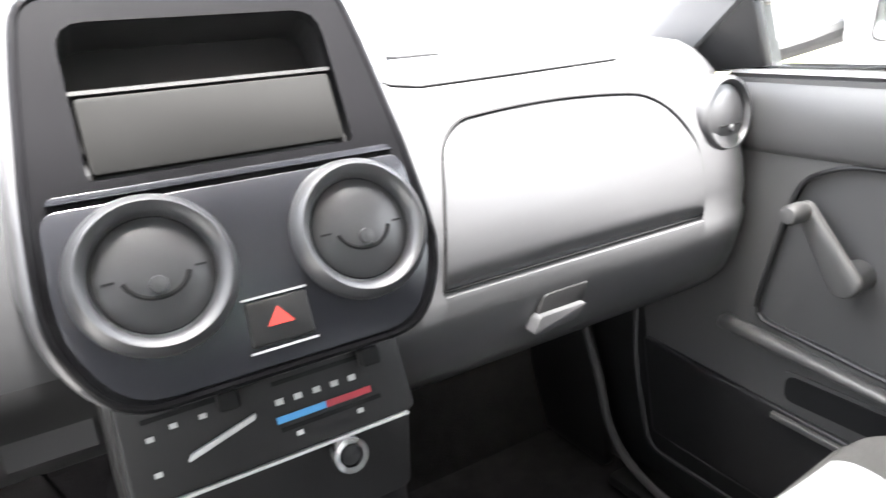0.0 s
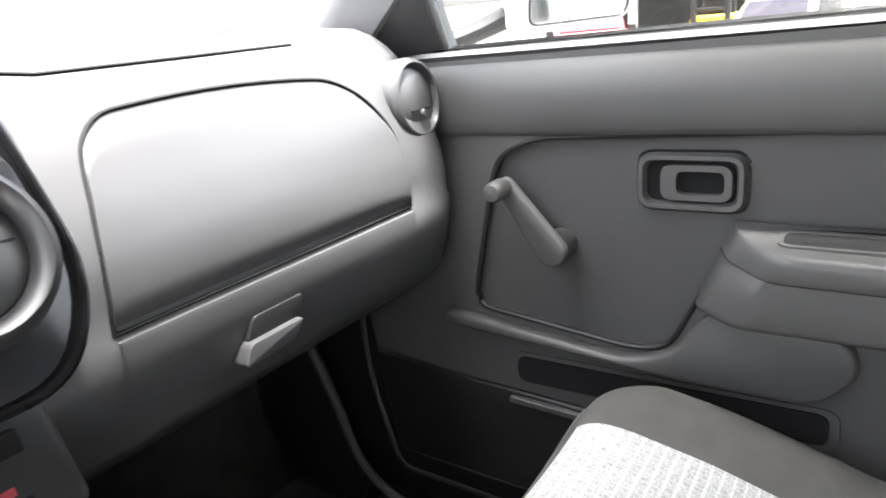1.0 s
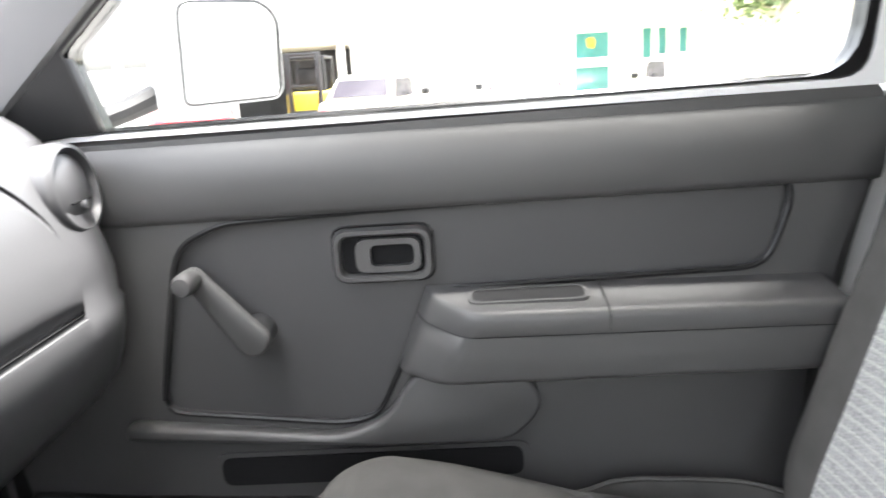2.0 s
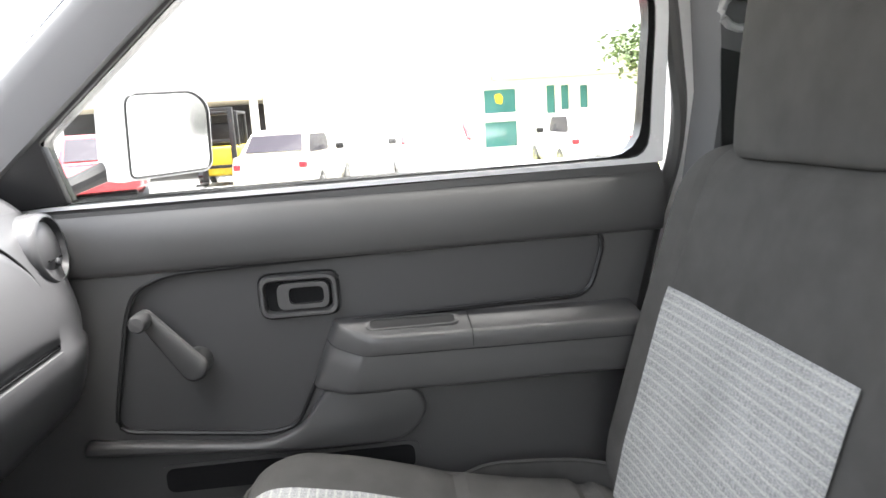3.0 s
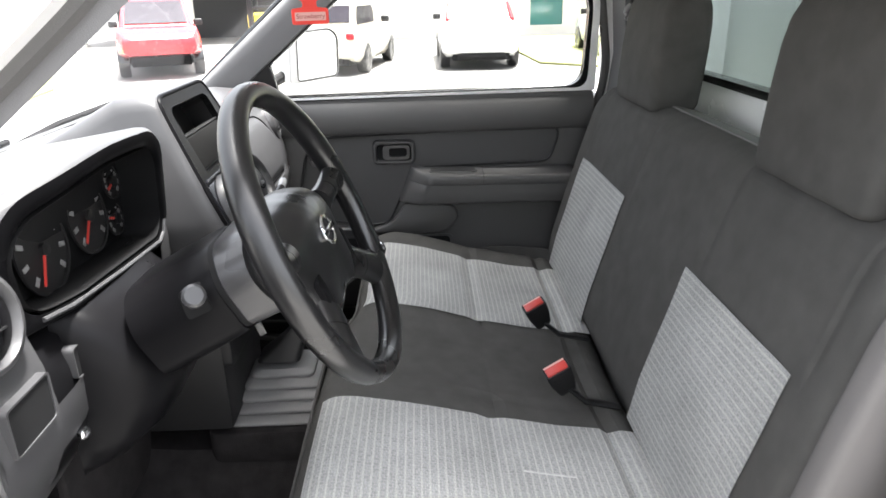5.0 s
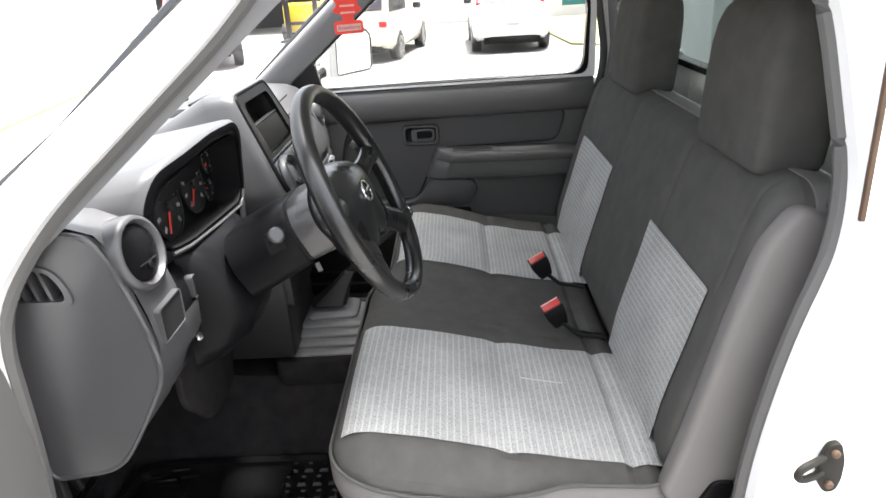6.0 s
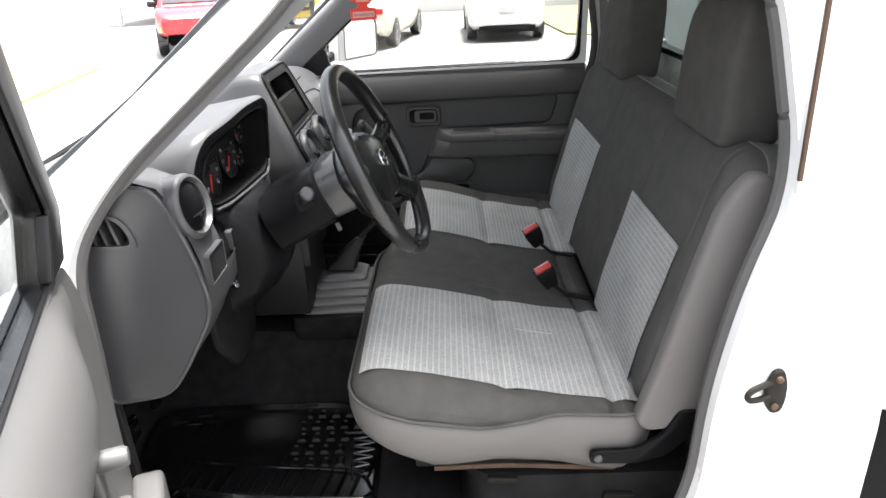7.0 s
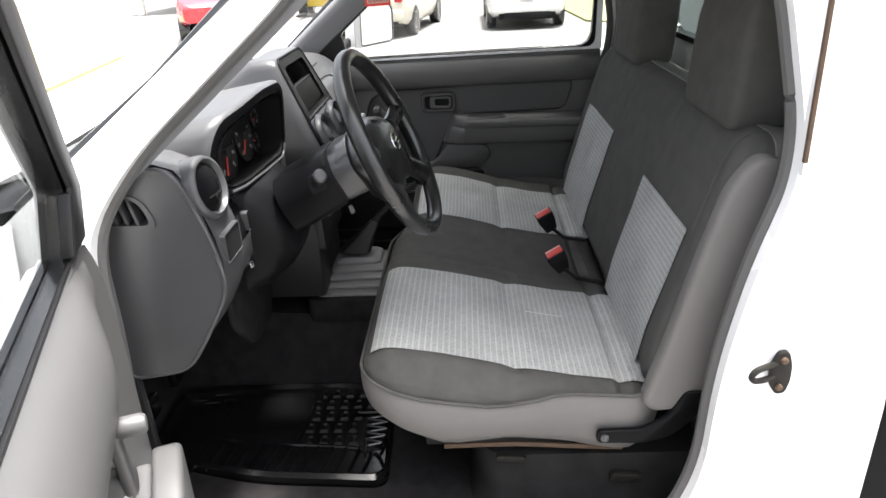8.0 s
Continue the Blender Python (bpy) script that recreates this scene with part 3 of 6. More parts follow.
part("back_panel", holed([(-0.69, 0.39), (0.69, 0.39), (0.69, 1.1), (0.63, 1.56), (-0.63, 1.56), (-0.69, 1.1)], [WIN], back, -0.475, -0.455), M_PAINT, cab, "white painted rear cab wall", 20)
part("back_trim", box((-0.66, -0.456, 0.42), (0.66, -0.44, 1.115), 0.01), M_DARK, cab, "dark rear wall lining")
part("rear_seal", frame_ring(WIN, rect(-0.55, 1.222, 0.55, 1.455, 0.055), back, -0.45, -0.485), M_RUBBER, cab, "black rear window rubber")
pane = part("rear_pane", holed(rect(-0.55, 1.22, 0.55, 1.457, 0.05), [], back, -0.470, -0.466), M_REARGLASS, cab, "clear rear window pane", 0)
# windscreen
ws = []
for t in range(7):
    f = t / 6
    ws.append([(x * (0.70 - 0.06 * f), 0.86 - 0.47 * f + 0.1 * (1 - x * x), 1.165 + 0.385 * f) for x in (-1, -0.75, -0.5, -0.25, 0, 0.25, 0.5, 0.75, 1)])
part("windscreen", loft(ws, False), M_SCREEN, cab, "clear curved windscreen")
for s in (-1, 1):
    edge = [r[-1 if s > 0 else 0] for r in ws]
    part("windscreen_rubber", tube([(s * (0.742 - lean(z)), y - (0.035 if s > 0 else 0.038 if z > 1.3 else 0.004), z) for y, z in ((0.36, 1.60), (0.54, 1.455), (0.69, 1.325), (0.845, 1.19), (0.90, 1.145))], 0.011, 8), M_RUBBER, cab, "black windscreen rubber")
part("cowl", loft([[(x, 0.86 + 0.1 * (1 - (x / 0.7) ** 2) + dy, z) for x in (-0.72, -0.4, 0, 0.4, 0.72)] for dy, z in ((-0.02, 1.15), (0.06, 1.14), (0.16, 1.12))], False), M_DARK, cab, "dark cowl below the windscreen")
part("bonnet", loft([[(x, y, z - 0.05 * (abs(x) / 0.74) ** 3) for x in (-0.76, -0.6, -0.3, 0, 0.3, 0.6, 0.76)] for y, z in ((1.10, 1.115), (1.4, 1.09), (1.8, 1.03), (2.1, 0.94), (2.18, 0.82), (2.2, 0.5))], False), M_PAINT, cab, "white painted bonnet")
for s in (-1, 1):
    part("front_wing", loft([[(s * 0.76, 0.90, 1.13), (s * 0.76, 1.4, 1.06), (s * 0.76, 2.18, 0.80)], [(s * 0.80, 0.90, 0.95), (s * 0.80, 1.4, 0.9), (s * 0.78, 2.18, 0.7)], [(s * 0.79, 0.90, 0.42), (s * 0.79, 1.1, 0.42), (s * 0.77, 2.18, 0.45)]], False), M_PAINT, cab, "white painted front wing")
part("sill_inner", box((0.714, -0.2, 0.40), (0.733, 1.06, 0.92), 0.002), M_DARK, cab, "dark inner body side below the door")
for x0, x1 in ((-0.45, 0.1), (0.12, 0.6)):
    part("wiper", tube([(x0, 1.05, 1.13), ((x0 + x1) / 2, 1.03, 1.155), (x1, 1.0, 1.165)], 0.007, 6), M_BLACK, cab, "black wiper blade")
# striker on the driver's door jamb
st = part("striker", prism(rounded([(-0.318, 0.788), (-0.302, 0.786), (-0.290, 0.81), (-0.290, 0.84), (-0.300, 0.866), (-0.316, 0.868), (-0.324, 0.84), (-0.324, 0.81)], 0.008), side, -0.771, -0.76, 0.002), M_WORN, cab, "worn steel door striker")
part("loop", tube(spline([(-0.768, -0.296, 0.844), (-0.782, -0.276, 0.848), (-0.790, -0.258, 0.846), (-0.791, -0.251, 0.836), (-0.788, -0.258, 0.826), (-0.780, -0.276, 0.822), (-0.768, -0.296, 0.820)], 4), 0.0052, 8), M_WORN, st, "dark worn striker loop")
for y, z in ((-0.306, 0.802), (-0.308, 0.853)):
    part("bolt", turned([(0.006, 0), (0.006, 0.004), (0.004, 0.006)], facing((-0.771, y, z), (-1, 0, 0)), 10), M_RUST, st)
# the box body behind the cab
crate = thing("cargo_box", "white cargo box body close behind the cab", "cargo box")
part("front_wall", box((-0.76, -0.68, 0.80), (0.76, -0.64, 1.95), 0.01), M_BOX, crate, "pale panelled front wall")
for u in (-0.4, 0.0, 0.4):
    part("front_rib", box((u - 0.012, -0.642, 0.82), (u + 0.012, -0.634, 1.93), 0.004), M_BOX, crate)
for bs in (-1, 1):
    arch = [(-0.62, 0.77), (-0.372, 0.79), (-0.372, 1.12), (-0.292, 1.16), (-0.292, 1.95), (-2.6, 1.95), (-2.6, 0.60), (-1.86, 0.60)] + [(-1.45 + 0.41 * math.cos(a), YARD + 0.50 + 0.41 * math.sin(a)) for a in (radians(180 - 36 - 12 * i) for i in range(10))] + [(-1.04, 0.56), (-0.62, 0.56)]
    part("side_wall", prism(arch, side, *sorted((bs * 0.742, bs * 0.7606))), M_PAINT, crate, "white side wall with a wheel arch", 30)
    part("arch_liner", box((min(bs * 0.45, bs * 0.75), -1.9, 0.5), (max(bs * 0.45, bs * 0.75), -1.0, 0.86), 0.01), M_BLACK, crate, "dark wheel arch lining")
    part("rear_tyre", turned([(0.18, -0.1), (0.32, -0.1), (0.345, -0.06), (0.345, 0.07), (0.32, 0.1), (0.18, 0.1)], facing((bs * 0.66, -1.45, YARD + 0.345), (1, 0, 0)), 28), M_RUBBER, crate, "black rear tyre")
# Solid black block painted in for the shade between cab and box.
part("gap_shade", box((-0.70, -1.0, 0.36), (0.70, -0.50, 0.78), 0.02), M_BLACK, crate, "black block standing for the shaded gap between cab and box")
part("roof_panel", box((-0.785, -2.62, 1.95), (0.785, -0.64, 1.98), 0.01), M_PAINT, crate)
part("rear_wall", box((-0.765, -2.62, 0.60), (0.765, -2.58, 1.95), 0.01), M_PAINT, crate)
part("box_floor", box((-0.765, -2.6, 0.58), (0.765, -0.66, 0.80), 0.0), M_DARK, crate, smooth=0)
part("subframe", box((-0.40, -2.5, 0.36), (0.40, -0.49, 0.58), 0.02), M_BLACK, crate, "black steel subframe")
part("gap_edge", box((-0.7625, -0.297, 1.18), (-0.755, -0.291, 1.90), 0.001), M_RUST, crate, "rusty edge of the gap behind the cab")


# ---- doors ----
INSERT = rounded([(0.48, 1.038), (-0.165, 1.056), (-0.172, 1.03), (-0.148, 0.952), (0.236, 0.945), (0.315, 0.785), (0.36, 0.777), (0.585, 0.803), (0.545, 0.98), (0.53, 1.015)],
                 [0.05, 0.015, 0.02, 0.03, 0.03, 0.03, 0.03, 0.03, 0.03, 0.03], 4)


def smoothstep(a, b, x):
    t = min(max((x - a) / (b - a), 0), 1)
    return t * t * (3 - 2 * t)


def build_door(s, name, label, turn):
    """s: +1 passenger, -1 driver. Built round its hinge line and then swung by turn degrees."""
    d = thing(name, label, "car door")
    hx, hy = s * 0.75, 0.83
    fix = lambda p: (s * p[0] - hx, p[1] - hy, p[2])
    lift = lambda u, v, w: fix((w, u, v))
    tilt = lambda u, v, w: fix((w - lean(v), u, v))
    out = rounded([(0.62, 1.135), (-0.262, 1.15), (-0.27, 1.10), (-0.235, 0.98), (-0.205, 0.85), (-0.195, 0.62), (-0.16, 0.50), (0.75, 0.515), (0.785, 0.76), (0.80, 0.90), (0.77, 1.06), (0.70, 1.135)], [0.0, 0.01, 0.03, 0.03, 0.03, 0.04, 0.04, 0.05, 0.05, 0.05, 0.05, 0.02], 3)
    body = part("door_panel", holed(out, [INSERT], lift, 0.70, 0.712), M_PLASTIC, d, "dark grey moulded door lining", 20)
    part("insert", prism(rounded([(0.50, 1.05), (-0.18, 1.065), (-0.16, 0.94), (0.23, 0.935), (0.30, 0.77), (0.60, 0.79), (0.55, 1.0)], 0.01), lift, 0.711, 0.72), M_INSERT, body, "recessed vinyl insert", 20)
    rim = [fix((0.7002, u, v)) for u, v in INSERT]
    # Bead thick enough to draw the pad's shading line as well as the gap.
    part("insert_edge", tube(rim, 0.0036, 6, True), M_DARK, body, "dark bead for the gap and shading line round the insert")
    # rolled upper edge
    pad = []
    for i in range(13):
        y = 0.66 - 0.925 * i / 12
        z = 1.139 + 0.008 * i / 12
        pad.append([fix((x, y, z + dz)) for x, dz in ((0.735, 0.006), (0.722, 0.007), (0.710, 0.001), (0.700, -0.010), (0.693, -0.025), (0.689, -0.042), (0.6875, -0.06), (0.689, -0.078), (0.692, -0.091), (0.6955, -0.098), (0.704, -0.101), (0.735, -0.09))])
    if s < 0:
        # the open door's broad shoulder, narrowing towards the hinge
        pad = []
        for i in range(25):
            y = 0.66 - 0.925 * i / 24
            z = 1.139 + 0.015 * i / 24
            k = 0.30 + 0.70 * smoothstep(0.0, 0.24, 0.66 - y) if y > 0.42 else 1.0
            pad.append([fix((0.71 - k * (0.71 - x) if x < 0.71 else x, y, z + dz * (0.55 + 0.45 * k))) for x, dz in ((0.735, 0.006), (0.724, 0.007), (0.710, 0.003), (0.695, -0.005), (0.680, -0.017), (0.668, -0.034), (0.660, -0.055), (0.656, -0.080), (0.657, -0.105), (0.663, -0.130), (0.675, -0.152), (0.69, -0.168), (0.704, -0.176), (0.735, -0.165))])
    part("waist_pad", loft(pad), M_PLASTIC, body, "rounded upper door pad", 50)
    part("waist_seal", tube([fix((0.728, 0.63, 1.147)), fix((0.728, -0.2, 1.160))], 0.006, 6), M_RUBBER, d, "black glass wiping seal")
    # band under the insert, lower bin
    band = rounded([(0.625, 0.797), (0.36, 0.768), (0.305, 0.79), (0.265, 0.85), (0.13, 0.838), (0.112, 0.80), (0.15, 0.752), (0.30, 0.752), (0.63, 0.775)], [0.01, 0.03, 0.02, 0.02, 0.02, 0.02, 0.03, 0.02, 0.01], 3)
    part("band", prism(band, lift, 0.678, 0.702, 0.008), M_PLASTIC, body, smooth=50)
    # Flat black sheet painted in for the shade inside the pocket.
    part("pocket_shade", prism(rect(0.14, 0.699, 0.52, 0.737, 0.014), lift, 0.694, 0.701), M_BLACK, body, "black sheet standing for the shaded pocket mouth", 20)
    part("pocket_rim", frame_ring(rect(0.13, 0.691, 0.528, 0.743, 0.018), rect(0.14, 0.699, 0.52, 0.737, 0.014), lift, 0.6965, 0.702), M_PLASTIC, body, smooth=30)
    # Passenger's lower lining is darker than the driver's: footwell shade in its colour.
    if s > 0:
        part("bin", prism(rounded([(0.775, 0.70), (0.63, 0.688), (-0.15, 0.650), (-0.15, 0.51), (0.745, 0.525)], 0.012), lift, 0.690, 0.702, 0.004, 2), M_DARK, body, "lower part of the lining, darkened for footwell shade", 50)
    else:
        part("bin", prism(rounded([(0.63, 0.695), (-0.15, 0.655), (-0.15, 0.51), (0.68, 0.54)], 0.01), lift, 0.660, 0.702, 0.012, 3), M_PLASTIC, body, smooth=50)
    if s < 0:
        part("front_bin", prism(rounded([(0.79, 0.71), (0.70, 0.70), (0.60, 0.68), (0.60, 0.52), (0.78, 0.53)], 0.02), lift, 0.650, 0.702, 0.012, 3), M_PLASTIC, body, "moulded front of the door bin", 50)
    part("bin_ledge", prism(rounded([(0.53, 0.668), (-0.12, 0.640), (-0.12, 0.648), (0.53, 0.677)], 0.002), lift, 0.652 if s < 0 else 0.682, 0.662 if s < 0 else 0.692, 0.002), M_PLASTIC, body, smooth=50)
    # armrest: a base and a padded cap, both cut to a slanting nose, the top falling a little towards the cabin
    def arm_ring(z, reach):
        """The plan at the height z, standing out from the door by reach."""
        up = (z - 0.850) / 0.098
        yf = 0.288 - 0.040 * up
        plan = rounded([(0.706, -0.21), (0.705 - reach, -0.21), (0.705 - reach, yf - 0.058), (0.688 - reach * 0.2, yf - 0.012), (0.706, yf)], [0, 0, 0.016, 0.014, 0.004], 4)
        return [fix((x, y, z - 0.15 * (0.705 - x) * up - 0.006 * up * smoothstep(0.1, -0.2, y))) for x, y in plan]
    base_rings = [arm_ring(z, r) for z, r in ((0.850, 0.062), (0.8515, 0.068), (0.8545, 0.0715), (0.860, 0.0735), (0.890, 0.0752), (0.9160, 0.0765), (0.9170, 0.075))]
    arm = part("armrest", loft(base_rings), M_PLASTIC, body, "moulded armrest base", 40)
    cap_rings = [arm_ring(z, r) for z, r in ((0.9172, 0.0755), (0.918, 0.0772), (0.920, 0.0782), (0.938, 0.0784), (0.9425, 0.0776), (0.9455, 0.0756), (0.9475, 0.0718), (0.9482, 0.066))]
    part("arm_pad", loft(cap_rings), M_PLASTIC, arm, "padded armrest cap", 40)
    part("arm_seam", tube(arm_ring(0.9171, 0.0760)[1:-1], 0.0009, 6), M_DARK, arm, "dark seam under the cap")
    part("cap_joint", tube([fix((0.6275, 0.046, 0.912)), fix((0.6268, 0.046, 0.929)), fix((0.633, 0.046, 0.9360)), fix((0.66, 0.046, 0.9405)), fix((0.70, 0.046, 0.9465))], 0.0009, 6), M_DARK, arm)
    top = lambda u, v, w: fix((v, u, w - 0.15 * (0.705 - v) + 0.001))
    part("pull_rim", frame_ring(rect(0.062, 0.650, 0.198, 0.687, 0.014), rect(0.067, 0.654, 0.193, 0.683, 0.011), top, 0.940, 0.9492), M_PLASTIC, arm, "raised rim of the pull", 30)
    # Solid plug level with the pad; the hollow's shade is its colour.
    part("pull_cup", prism(rect(0.067, 0.654, 0.193, 0.683, 0.011), top, 0.940, 0.9484), M_DARK, arm, "dark plug coloured for the shaded pull cup", 20)
    # inner handle
    ring_out, ring_in = rect(0.236, 0.957, 0.353, 1.022, 0.018, 6), rect(0.2455, 0.9665, 0.3435, 1.0125, 0.013, 6)
    mid_a = [(a * 0.75 + c * 0.25, b * 0.75 + e * 0.25) for (a, b), (c, e) in zip(ring_out, ring_in)]
    mid_b = [(a * 0.3 + c * 0.7, b * 0.3 + e * 0.7) for (a, b), (c, e) in zip(ring_out, ring_in)]
    hnd = part("handle_bezel", loft([[lift(u, v, w) for u, v in loop] for loop, w in ((ring_out, 0.712), (ring_out, 0.703), (mid_a, 0.6975), (mid_b, 0.6975), (ring_in, 0.702), (ring_in, 0.720))], True, False), M_PLASTIC, body, "rounded moulded handle surround", 50)
    part("handle_rim", tube([fix((0.7125, u, v)) for u, v in rect(0.2345, 0.9555, 0.3545, 1.0235, 0.018)], 0.0025, 6, True), M_DARK, hnd)
    part("handle_cup", prism(rect(0.243, 0.964, 0.346, 1.015, 0.01), lift, 0.7085, 0.7105), M_BLACK, hnd, "dark handle cup", 20)
    lever = part("handle_lever", frame_ring(rect(0.250, 0.9695, 0.326, 1.0095, 0.013), rect(0.2575, 0.9765, 0.309, 1.0025, 0.009), lift, 0.6985, 0.7085), M_PLASTIC, hnd, "grey looped release lever", 30)
    # window winder
    pivot = Vector(fix((0.70, 0.452, 0.903)))
    win = part("winder", turned([(0.02, 0.0), (0.02, 0.018), (0.017, 0.03), (0.0, 0.032)], facing(pivot + Vector((s * 0.011, 0, 0)), (-s, 0, 0)), 20), M_PLASTIC, body, "dark grey window winder")
    ky, kz = (0.51, 0.982) if s > 0 else (0.427, 0.997)
    b = fix((0.672, ky, kz))
    ang = math.atan2(kz - 0.903, ky - 0.452)
    tear = [(0.452 + 0.0205 * math.cos(h), 0.903 + 0.0205 * math.sin(h)) for h in (ang + radians(97 + 166 * i / 10) for i in range(11))]
    tear += [(ky + 0.012 * math.cos(h), kz + 0.012 * math.sin(h)) for h in (ang + radians(-97 + 194 * i / 8) for i in range(9))]
    part("winder_arm", prism(tear, lift, 0.668, 0.682, 0.004), M_PLASTIC, win, smooth=50)
    part("winder_knob", turned([(0.011, 0), (0.013, 0.008), (0.013, 0.03), (0.010, 0.036), (0.0, 0.037)], facing(b, (-s, 0, 0)), 16), M_PLASTIC, win, "grey winder knob")
    # outer skin, frame and glass
    part("door_skin", prism(rounded([(0.66, 1.13), (-0.29, 1.145), (-0.26, 0.95), (-0.21, 0.6), (-0.16, 0.53), (0.70, 0.56), (0.81, 0.80), (0.79, 1.0)], 0.03), lift, 0.745, 0.765, 0.006), M_PAINT, d, "white painted outer door skin", 40)
    part("door_edge", loft([[fix((w, u, v)) for u, v in out] + [fix((w, *out[0]))] for w in (0.712, 0.75)], False), M_PAINT, d, "white door edge", 30)
    fr_out = rounded([(0.70, 1.14), (0.695, 1.215), (0.40, 1.46), (0.30, 1.515), (-0.20, 1.515), (-0.262, 1.40), (-0.268, 1.15)], [0, 0.02, 0.06, 0.05, 0.06, 0.05, 0.004], 4)
    fr_in = rounded([(0.600, 1.15), (0.617, 1.235), (0.350, 1.456), (0.285, 1.488), (-0.18, 1.488), (-0.236, 1.39), (-0.232, 1.163)], [0, 0.012, 0.06, 0.05, 0.06, 0.05, 0.05], 4)
    mid = [(0.62 * c + 0.38 * a, 0.62 * e + 0.38 * b) for (a, b), (c, e) in zip(fr_out, fr_in)]
    part("window_frame", frame_ring(fr_out, mid, tilt, 0.708, 0.745), M_PAINT if s > 0 else M_DARK, d, "painted window frame", 30)
    part("run_channel", frame_ring(mid, fr_in, tilt, 0.712, 0.742), M_RUBBER, d, "black rubber glass channel", 30)
    part("frame_skin", frame_ring(fr_out, [(u, v) for u, v in rounded([(0.64, 1.14), (0.655, 1.225), (0.375, 1.458), (0.295, 1.502), (-0.19, 1.502), (-0.247, 1.395), (-0.25, 1.15)], [0, 0.015, 0.06, 0.05, 0.06, 0.05, 0.004], 4)], tilt, 0.745, 0.752), M_PAINT, d, smooth=30)
    part("front_sash", prism([(0.705, 1.14), (0.697, 1.217), (0.405, 1.462), (0.33, 1.508), (0.325, 1.475), (0.352, 1.456), (0.617, 1.237), (0.60, 1.15)], tilt, 0.702, 0.709, 0.002), M_DARK, d, "black front sash of the window")
    part("sail", prism([(0.70, 1.14), (0.597, 1.15), (0.612, 1.232), (0.665, 1.225)], tilt, 0.703, 0.72, 0.004), M_DARK, d, "black triangular mirror sail")
    part("window_pane", prism(fr_in, tilt, 0.727, 0.731), M_GLASS, d, "clear side window", 0)
    d.matrix_world = pose(hx, hy, 0, 0, 0, turn)
    return d


build_door(1, "passenger_door", "closed passenger door with dark grey moulded lining", 0)
build_door(-1, "driver_door", "driver's door standing wide open with grey lining", -68.5)


# ---- outside mirrors ----
def build_mirror(name, label, m):
    """Local: x outwards, y forwards, z up; the glass looks along -y."""
    d = thing(name, label, "wing mirror")
    lift = lambda u, v, w: (u, w, v)
    out = rounded([(0.0, 0.0), (0.196, 0.004), (0.204, 0.13), (0.17, 0.155), (0.01, 0.15)], [0.015, 0.025, 0.03, 0.04, 0.025], 5)
    inn = [(0.112 + (u - 0.1) * 0.84, 0.076 + (v - 0.076) * 0.93) for u, v in out]
    shell = loft([[lift(0.1 + (u - 0.1) * k, 0.076 + (v - 0.076) * k, w) for u, v in out] for w, k in ((0.0, 0.98), (0.008, 1.0), (0.04, 0.98), (0.07, 0.85), (0.088, 0.55))])
    h = part("housing", shell, M_PAINT, d, "white mirror housing", 60)
    bz = part("bezel", frame_ring(out, inn, lift, -0.004, 0.002), M_LEVER, h, "pale grey mirror surround", 30)
    part("glass_edge", tube([lift(u, v, -0.004) for u, v in inn], 0.0022, 6, True), M_DARK, bz, "dark edge of the glass")
    part("mirror_glass", prism(inn, lift, -0.003, -0.001), M_MIRROR, d, "bright mirror glass", 0)
    part("arm", tube([(0.01, 0.04, 0.02), (-0.03, 0.05, 0.005), (-0.12, 0.05, -0.02), (-0.2, 0.06, -0.02)], [0.018, 0.016, 0.016, 0.016], 10), M_DARK, d, "black mirror arm")
    d.matrix_world = m
    return d


build_mirror("wing_mirror", "white passenger wing mirror reflecting the bright yard", pose(0.885, 0.60, 1.163, 0, 0, -40))


# ---- bench seat ----
def pad(x0, x1, y0, y1, f, r, corner, m, nx=60, ny=34, uv=False, lift=0.0):
    """A stuffed pad: a plan with round corners and a rolled edge of radius r over the surface f(x, y), laid out by m."""
    def spread(a, b, n):
        out = []
        for i in range(n + 1):
            t = i / n
            out.append(a + (b - a) * (t - math.sin(2 * math.pi * t) / (2 * math.pi) * 0.75))
        return out
    bm = bmesh.new()
    lay = bm.loops.layers.uv.new("UVMap")
    grid = []
    flat = {}
    for x in spread(x0, x1, nx):
        row = []
        for y in spread(y0, y1, ny):
            cx, cy = min(max(x, x0 + corner), x1 - corner), min(max(y, y0 + corner), y1 - corner)
            dx, dy = x - cx, y - cy
            px, py = x, y
            if corner and dx and dy:
                big = max(abs(dx), abs(dy))
                ln = math.hypot(dx, dy)
                px, py = cx + dx * big / ln, cy + dy * big / ln
                d = corner - big
            else:
                d = min(px - x0, x1 - px, py - y0, y1 - py)
            drop = 0.0
            if r and d < r:
                drop = r - math.sqrt(max(r * r - (r - d) ** 2, 0))
            v = bm.verts.new(m @ Vector((px, py, f(px, py) - drop + lift)))
            flat[v] = (px, py)
            row.append(v)
        grid.append(row)
    for a, b in zip(grid, grid[1:]):
        for i in range(ny):
            face = bm.faces.new((a[i], b[i], b[i + 1], a[i + 1]))
            for loop in face.loops:
                loop[lay].uv = flat[loop.vert]
    return bm


def dip(x, at, w, depth):
    return -depth * math.exp(-((x - at) / w) ** 2)


